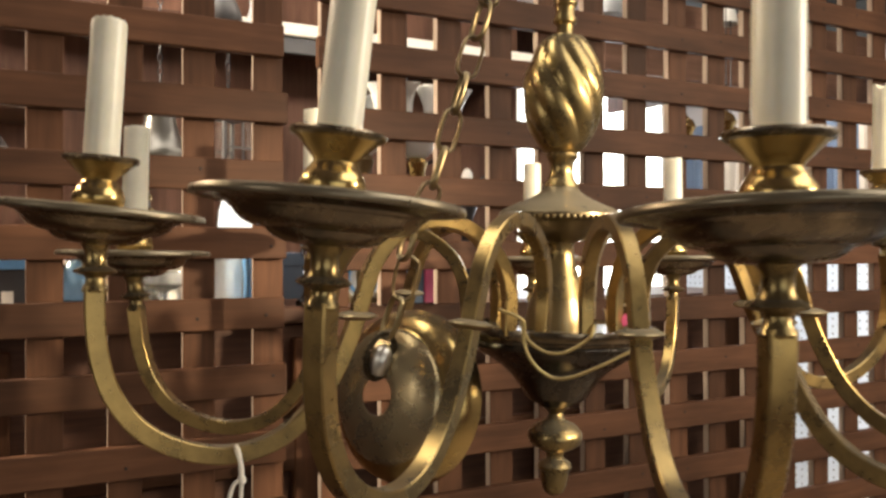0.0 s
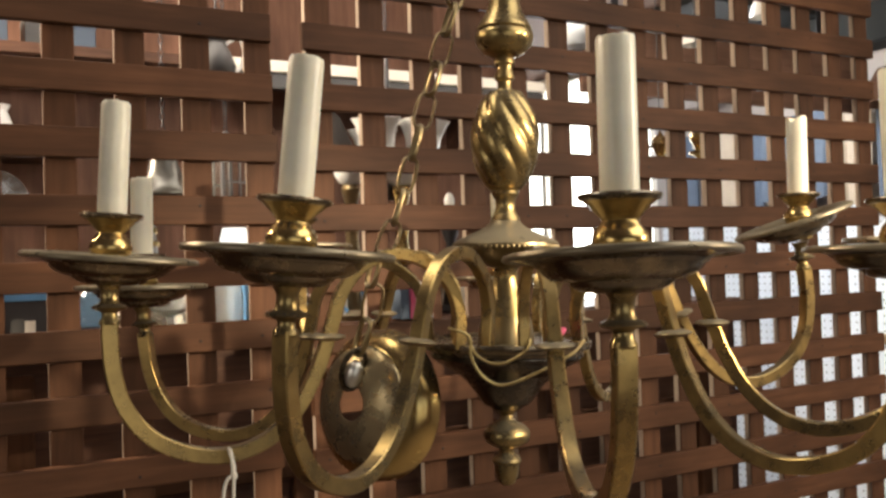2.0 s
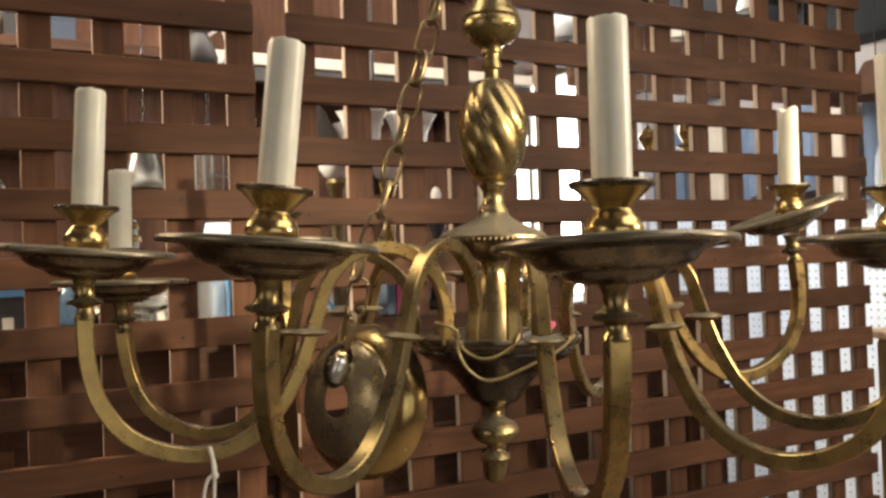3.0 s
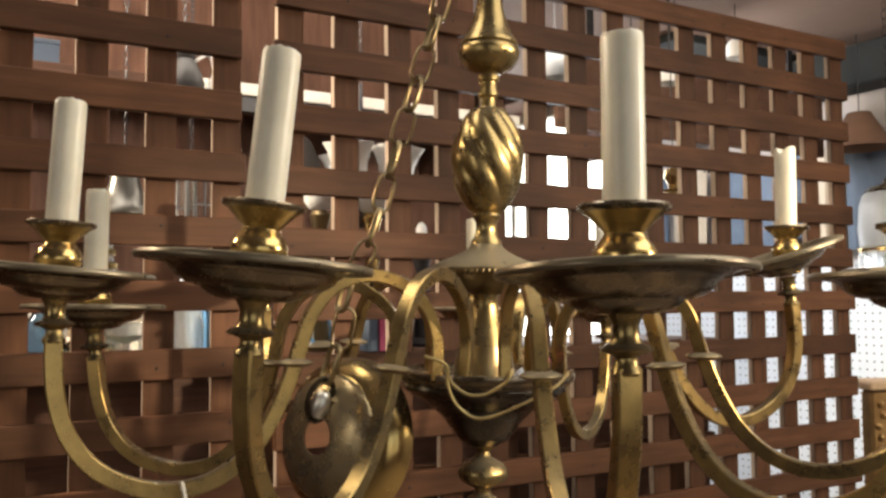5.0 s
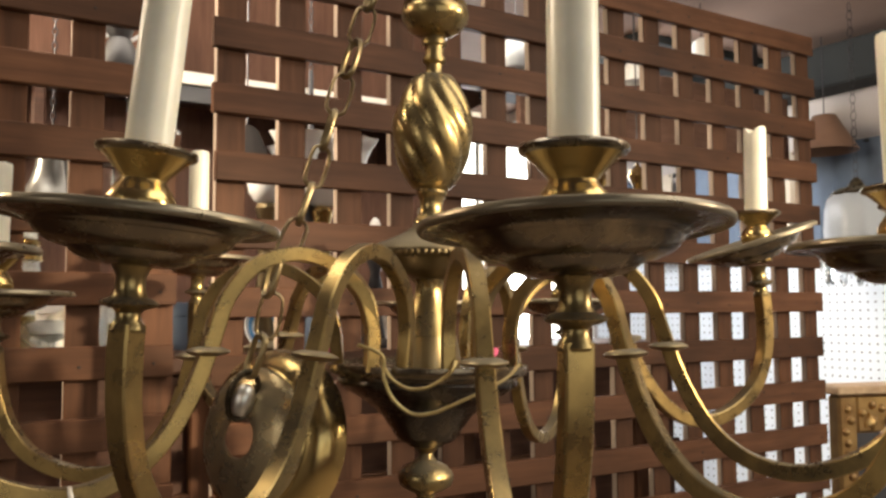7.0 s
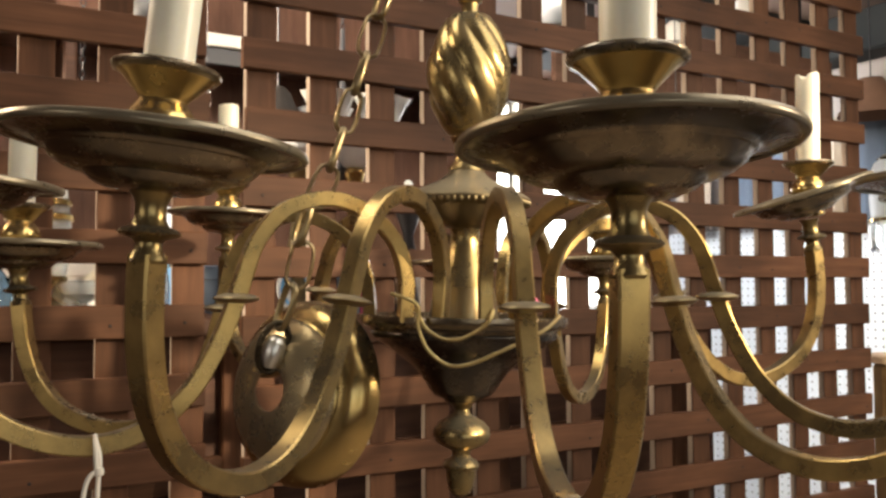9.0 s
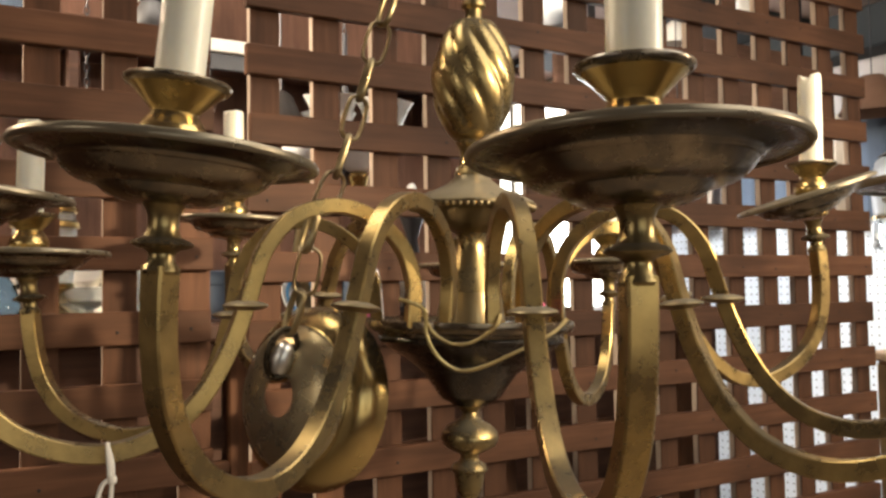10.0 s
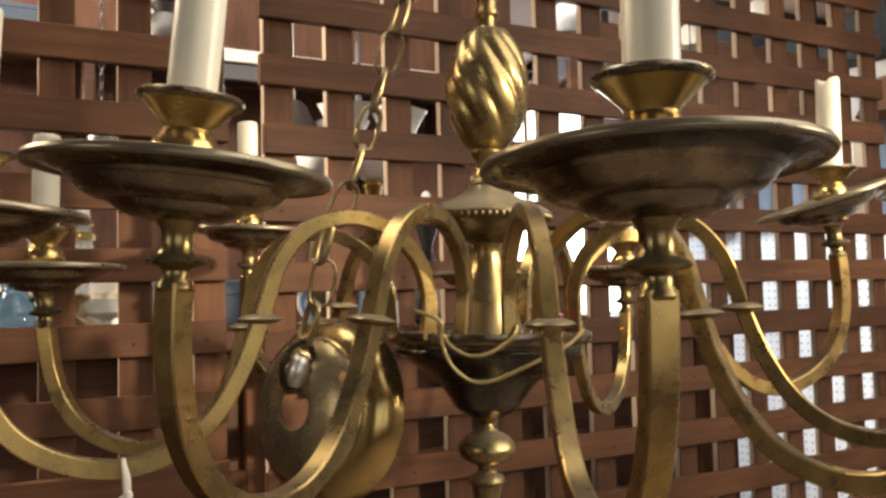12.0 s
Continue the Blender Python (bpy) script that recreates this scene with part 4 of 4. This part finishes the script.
for x, base in ((-0.318, BRASS_DULL), (-0.221, BRASS_CLEAN)):
    turned("table_lamp", (x, 0.22, TOP), [(0.034, 0.0), (0.035, 0.008), (0.016, 0.018), (0.010, 0.06), (0.017, 0.10), (0.011, 0.14), (0.013, 0.16), (0.008, 0.18), (0.012, 0.205), (0.018, 0.228), (0.014, 0.236)], base, "slender metal table lamp with a white glass bowl shade", "lamp", 32, True,
           [("bowl_shade", [(0.012, 0.236), (0.020, 0.240), (0.028, 0.252), (0.031, 0.270), (0.029, 0.282), (0.022, 0.288)], OPAL)], "bowl lamps on the cabinet")
scroll = turned("scroll_lamp", (-0.101, 0.26, TOP), [(0.040, 0.0), (0.041, 0.006), (0.018, 0.016), (0.010, 0.07), (0.014, 0.10), (0.008, 0.13), (0.022, 0.170), (0.023, 0.178), (0.010, 0.182)], IRON, "black scrolled iron lamp with a small white bulb", "lamp", 28, True,
                [("shade_holder", [(0.020, 0.180), (0.026, 0.184), (0.026, 0.190), (0.018, 0.192)], BRASS_CLEAN), ("glass_bulb", [(0.006, 0.192), (0.008, 0.200), (0.010, 0.210), (0.010, 0.216), (0.007, 0.224), (0.003, 0.228)], OPAL)])
part("scroll", sweep("scroll", [(0.036 * (1 - k / 34) * math.cos(0.36 * k) + 0.03, -0.03, 0.185 + 0.036 * (1 - k / 34) * math.sin(0.36 * k)) for k in range(28)], ring_section(0.0022, 7)), IRON, scroll, "black iron scroll")

lantern = thing("glass_lantern", (-0.515, 0.30, 1.585), "square glass lantern with pale grey metal bars", "lantern", turn=(0, 0, 24))
PALE = paint("pale_grey_metal", (0.16, 0.16, 0.165), 0.35, 0.12, 20.0, 0.05, 0.4)
for sx in (-1, 1):
    for sy in (-1, 1):
        part("post", block("post", sx * 0.036 - 0.003, sx * 0.036 + 0.003, sy * 0.036 - 0.003, sy * 0.036 + 0.003, 0.005, 0.095, 0.001), PALE, lantern)
for z in (0.0, 0.095):
    part("rim", block("rim", -0.041, 0.041, -0.041, 0.041, z, z + 0.005, 0.001), PALE, lantern)
for sy in (-1, 1):
    part("bar", block("bar", -0.0015, 0.0015, sy * 0.036 - 0.0015, sy * 0.036 + 0.0015, 0.005, 0.095, 0), PALE, lantern)
    part("bar", block("bar", -0.033, 0.033, sy * 0.0362 - 0.0012, sy * 0.0362 + 0.0012, 0.044, 0.047, 0), PALE, lantern)
    part("pane", block("pane", -0.033, 0.033, sy * 0.033 - 0.0006, sy * 0.033 + 0.0006, 0.005, 0.095, 0), GLASS, lantern)
part("roof", lathe("roof", [(0.052, 0.1005), (0.050, 0.103), (0.012, 0.125), (0.006, 0.135), (0.003, 0.137)], 4), PALE, lantern, "", pose(0, 0, 0, 0, 0, 45))
small_chain(lantern, 0, 0, 0.136, 1.01, IRON)
dish = thing("silver_dish", (-0.870, 0.20, 1.596), "silver dish with a hatched rim hung by a thread", "dish", turn=(62, 12, 20))
part("bowl", lathe("bowl", [(0.001, 0.0), (0.022, 0.001), (0.030, 0.006), (0.038, 0.012), (0.0385, 0.014), (0.030, 0.009), (0.022, 0.004), (0.001, 0.003)], 48, lambda r, z, a: r * (1 + (0.02 * math.sin(24 * a) if r > 0.035 else 0)), caps=False), paint("worn_silver", (0.24, 0.25, 0.26), 0.25, 0.2, 60.0, 0.2, 0.85), dish)
hang = part("thread", lathe("thread", [(0.0008, 0.0), (0.0008, 0.96)], 6), IRON, dish)
hang.matrix_basis = dish.matrix_basis.inverted() @ pose(-0.870, 0.21, 1.64)

# things hung high behind the left of the lattice
urn = thing("black_urn", (-0.556, 0.18, 1.776), "black and white glazed vase hung from a hook", "vase")
part("body", lathe("body", [(0.012, 0.0), (0.026, 0.012), (0.030, 0.030), (0.022, 0.052), (0.014, 0.066), (0.020, 0.080), (0.017, 0.080), (0.011, 0.066)], 28, caps=False), DARK, urn)
part("handle", sweep("handle", smooth_path([(0.016, 0, 0.066), (0.036, 0, 0.078), (0.044, 0, 0.054), (0.036, 0, 0.026), (0.028, 0, 0.026)], 5), ring_section(0.0028, 7)), OPAL, urn, "white curled handle")
part("handle", sweep("handle", smooth_path([(-0.016, 0, 0.066), (-0.034, 0, 0.080), (-0.040, 0, 0.052), (-0.034, 0, 0.024), (-0.026, 0, 0.026)], 5), ring_section(0.0028, 7)), OPAL, urn, "white curled handle")
part("crest", lathe("crest", [(0.010, 0.078), (0.024, 0.088), (0.026, 0.104), (0.012, 0.112), (0.002, 0.116)], 14), OPAL, urn, "white fluted crest")
small_chain(urn, 0, 0, 0.114, 0.82, IRON)
pend = turned("crystal_pendant", (-0.470, 0.19, 1.688), [(0.001, 0.0), (0.007, 0.010), (0.009, 0.018), (0.006, 0.028), (0.002, 0.034)], GLASS, "small faceted crystal drop on a thread", "crystal", 8)
part("thread", lathe("thread", [(0.0006, 0.034), (0.0006, 0.91)], 6), IRON, pend)

for x, y, w, h, mat, label in ((-0.725, 0.64, 0.075, 0.045, SKYBLUE, "dull blue carton on the cream shelf"), (-0.880, 0.64, 0.075, 0.050, SKYBLUE, "dull blue carton on the cream shelf"), (-0.790, 0.66, 0.045, 0.055, DARK, "black carton on the cream shelf")):
    bx = thing("carton", (x, y, 1.924), label, "box", "cartons on the shelf", turn=(0, 0, 5))
    part("carton_body", block("carton_body", -w / 2, w / 2, -0.03, 0.03, 0.0, h * 0.8, 0.001), mat, bx)
    part("flap", block("flap", -w / 2 - 0.001, w / 2 + 0.001, -0.031, 0.031, h * 0.8, h, 0.001), mat, bx)

for x, z, r, h, mat, label in ((-0.86, 1.736, 0.030, 0.075, OPAL, "white china jug on the shelf"), (-0.95, 1.736, 0.030, 0.07, DARK, "black vase on the shelf")):
    turned("shelf_vase", (x, 0.66, z), [(r * 0.6, 0.0), (r * 0.95, h * 0.15), (r, h * 0.4), (r * 0.7, h * 0.75), (r * 0.6, h * 0.85), (r * 0.8, h), (r * 0.72, h), (r * 0.5, h * 0.85), (r * 0.9, h * 0.4)], mat, label, "vase", 28, False, (), "vases on the shelf")

# ---- past the end of the lattice: pegboard, hung cloths, gilt frame ----
peg = part("pegboard", block("pegboard", 1.684, 1.692, -0.6, 1.66, 0.35, 1.635, 0.001), PEG)
tagged(peg, "white pegboard panel with rows of small holes", "pegboard", "", "structure")
rail = thing("hanging_rail", (1.62, 0, 0), "steel rail on the wall above the pegboard", "rail")
part("tube", sweep("tube", [(0, -0.2 + 0.2 * k, 1.95) for k in range(11)], ring_section(0.009, 10), hint=Vector((1, 0, 0))), IRON, rail)
for y in (-0.1, 0.6, 1.3):
    part("bracket", block("bracket", 0.0, 0.08, y - 0.008, y + 0.008, 1.942, 1.958, 0.001), IRON, rail)


def cloth(y, w, z0, mat, label, seed):
    ob = thing("hung_cloth", (1.62, y, 0), label, "cloth", "cloths on the rail")
    rnd = random.Random(seed)
    p1, p2, verts, faces = rnd.uniform(0, 6), rnd.uniform(0, 6), [], []
    NU, NV = 18, 8
    for side in (0, 1):
        for i in range(NU + 1):
            for j in range(NV + 1):
                u, v = i / NU, j / NV
                fold = (0.016 * math.sin(13 * u + p1) + 0.008 * math.sin(29 * u + p2)) * (0.35 + 0.65 * v)
                verts.append((fold + (0.0012 if side else -0.0012) - 0.012, (u - 0.5) * w * (1 - 0.06 * v), 1.956 - (1.956 - z0) * v + 0.01 * v * math.sin(5 * u + p1)))
    m = (NU + 1) * (NV + 1)
    for side in (0, 1):
        for i in range(NU):
            for j in range(NV):
                a = side * m + i * (NV + 1) + j
                q = (a, a + NV + 1, a + NV + 2, a + 1)
                faces.append(q if side else q[::-1])
    part("fabric", mesh_of("fabric", verts, faces), mat, ob)


CREAM = paint("cream_cloth", (0.40, 0.34, 0.27), 0.85)
cloth(1.46, 0.20, 1.66, SKYBLUE, "pale blue cloth hung over the rail", 1)
cloth(1.24, 0.18, 1.64, CREAM, "cream cloth hung over the rail", 2)
cloth(1.06, 0.16, 1.66, SKYBLUE, "pale blue cloth hung over the rail", 3)
cloth(0.84, 0.20, 1.66, SKYBLUE, "pale blue cloth hung over the rail", 4)
cloth(0.66, 0.14, 1.63, CREAM, "cream cloth hung over the rail", 5)
cloth(0.45, 0.26, 1.62, SKYBLUE, "pale blue cloth hung at the end of the rail", 6)
BOARD = wood("brown_board", [(0.3, (0.120, 0.066, 0.046)), (0.7, (0.172, 0.098, 0.070))], 0, 0.6)
valance = thing("hanging_board", (1.02, 0.62, 1.915), "long brown wooden board hung from the soffit by two straps", "board")
part("board", block("board", -0.53, 0.53, -0.008, 0.008, 0.0, 0.195, 0.003), BOARD, valance)
for x in (-0.40, 0.40):
    part("strap", block("strap", x - 0.012, x + 0.012, 0.008, 0.011, 0.10, 0.374, 0.0008), IRON, valance, "dark iron strap")

structure("window_header", block("window_header", 1.672, 1.699, 1.692, 2.06, 2.10, 2.42, 0.002), PANELWALL, "brown boarding across the top of the window", "panelling")

# a cut-glass shade hung close behind the lattice
cut = turned("glass_lantern", (0.131, 0.15, 1.885), [(0.012, 0.0), (0.026, 0.006), (0.033, 0.022), (0.030, 0.042), (0.020, 0.056), (0.010, 0.062), (0.008, 0.060), (0.018, 0.053), (0.027, 0.040), (0.029, 0.022), (0.022, 0.009)], FROST, "pale frosted glass lantern hung on a thin cord", "lantern", 40, False)
part("cord", lathe("cord", [(0.0012, 0.058), (0.0012, 0.715)], 6), IRON, cut)

# brass lamps hung between lattice and wall
for x, y, z, lab in ((0.60, 0.45, 1.72, "polished brass lantern hung on a chain"), (0.70, 0.42, 1.735, "polished brass lantern hung on a chain"), (0.80, 0.50, 1.72, "polished brass lantern hung on a chain")):
    lan = turned("brass_lantern", (x, y, z), [(0.004, -0.012), (0.012, -0.004), (0.024, 0.0), (0.026, 0.006), (0.010, 0.012), (0.016, 0.024), (0.024, 0.040), (0.018, 0.056), (0.006, 0.064), (0.003, 0.072)], BRASS_CLEAN, lab, "lantern", 24)
    part("cord", lathe("cord", [(0.0015, 0.070), (0.0015, 0.88)], 6), IRON, lan)

for x, y, z in ((1.03, 0.50, 2.135), (0.776, 0.50, 2.035)):
    shade = turned("pendant_lamp", (x, y, z), [(0.034, 0.0), (0.0345, 0.004), (0.030, 0.028), (0.022, 0.046), (0.010, 0.056), (0.008, 0.054), (0.020, 0.044), (0.028, 0.026), (0.032, 0.003)], OPAL, "small pendant lamp with a white glass shade on a cord", "lamp", 32, False, (), "small pendant lamps")
    part("cord", lathe("cord", [(0.0015, 0.055), (0.0015, 2.289 - z)], 6), IRON, shade)

# a frosted glass lamp with crystal prisms hung past the lattice's end
fro = thing("prism_lamp", (1.37, 0.28, 1.60), "frosted glass lamp hung with crystal prisms on a chain", "lamp")
part("glass_drum", lathe("glass_drum", [(0.072, 0.0), (0.081, 0.01), (0.084, 0.06), (0.081, 0.12), (0.072, 0.15), (0.062, 0.158), (0.060, 0.150), (0.074, 0.12), (0.077, 0.06), (0.070, 0.012)], 40, lambda r, z, a: r * (1 + 0.03 * math.sin(10 * a) + 0.012 * math.sin(23 * a + 60 * z)), caps=False), FROST, fro)
part("ring", lathe("ring", [(0.070, -0.004), (0.088, -0.004), (0.088, 0.004), (0.070, 0.004)], 36), BRASS_CLEAN, fro)
part("cap", lathe("cap", [(0.064, 0.156), (0.066, 0.162), (0.050, 0.172), (0.022, 0.180), (0.014, 0.196), (0.006, 0.204)], 32), BRASS_DARK, fro, "dark brass cap")
prism = lathe("prism", [(0.0005, -0.085), (0.007, -0.072), (0.009, -0.02), (0.004, -0.006), (0.001, -0.002)], 6)
for k in range(12):
    a = 2 * math.pi * k / 12
    part("prism", prism, GLASS, fro, "", pose(0.079 * math.cos(a), 0.079 * math.sin(a), 0, 0, 0, 30 * k))
small_chain(fro, 0, 0, 0.200, 0.69, IRON, 0.014)
cone = thing("orange_lampshade", (1.50, 0.455, 1.915), "small dull brown pleated lampshade on a cord", "lampshade")
part("shade", lathe("shade", [(0.092, 0.0), (0.091, 0.004), (0.034, 0.105), (0.032, 0.105), (0.088, 0.003)], 48, lambda r, z, a: r * (1 + 0.02 * math.sin(24 * a)), caps=False), paint("brown_card", (0.17, 0.095, 0.062), 0.7), cone)
part("cap", lathe("cap", [(0.033, 0.104), (0.033, 0.107), (0.004, 0.112)], 24), IRON, cone)
part("cord", lathe("cord", [(0.0018, 0.11), (0.0018, 0.345)], 6), IRON, cone)

# carved gilt frame with a pale ledge on top
frame_thing = thing("gilt_frame", (1.0, 0.14, 0.0), "carved gilt mirror frame with a pale wooden ledge", "mirror", turn=(0, 0, -18))
part("ledge", block("ledge", -0.01, 0.60, -0.05, 0.06, 1.258, 1.276, 0.003), PALEWOOD, frame_thing, "pale wooden ledge")
part("post", block("post", 0.0, 0.05, -0.04, 0.0, 0.0, 1.256, 0.006), GILT, frame_thing)
part("post", block("post", 0.54, 0.59, -0.04, 0.0, 0.0, 1.256, 0.006), GILT, frame_thing)
part("rail", block("rail", 0.05, 0.54, -0.036, 0.0, 1.17, 1.256, 0.006), GILT, frame_thing)
part("rail", block("rail", 0.05, 0.54, -0.036, 0.0, 0.02, 0.10, 0.006), GILT, frame_thing)
part("mirror_glass", block("mirror_glass", 0.05, 0.54, -0.012, -0.006, 0.10, 1.17, 0), paint("old_mirror", (0.25, 0.26, 0.27), 0.08, 0.2, 8.0, 0.0, 1.0), frame_thing, "dim old mirror glass")
rnd = random.Random(11)
knob = lathe("carved_knob", [(0.001, 0.010), (0.006, 0.008), (0.009, 0.003), (0.010, 0.0)], 8)
for k in range(46):
    part("carved_knob", knob, GILT, frame_thing, "", pose(0.025 + rnd.uniform(-0.010, 0.010), -0.040, 0.10 + 0.025 * k, 90, 0, 0))
for k in range(18):
    part("carved_knob", knob, GILT, frame_thing, "", pose(0.065 + 0.026 * k, -0.036, 1.215 + 0.018 * math.sin(1.3 * k), 90, 0, 0))
bead = lathe("carved_leaf", [(0.001, 0.012), (0.010, 0.008), (0.016, 0.003), (0.017, 0.0)], 10, lambda r, z, a: r * (1 + 0.35 * math.sin(4 * a)))
for k in range(9):
    part("carved_leaf", bead, GILT, frame_thing, "", pose(0.085 + 0.052 * k, -0.038, 1.195, 90, 0, 20 * k))

ledge = thing("wall_ledge", (0, 0, 0), "narrow white ledge on the brown boarding", "shelf")
part("ledge_board", block("ledge_board", 1.58, 1.686, 1.12, 1.68, 2.10, 2.118, 0.002), WHITE, ledge)
part("lip", block("lip", 1.568, 1.58, 1.12, 1.68, 2.060, 2.135, 0.002), PLASTER, ledge)
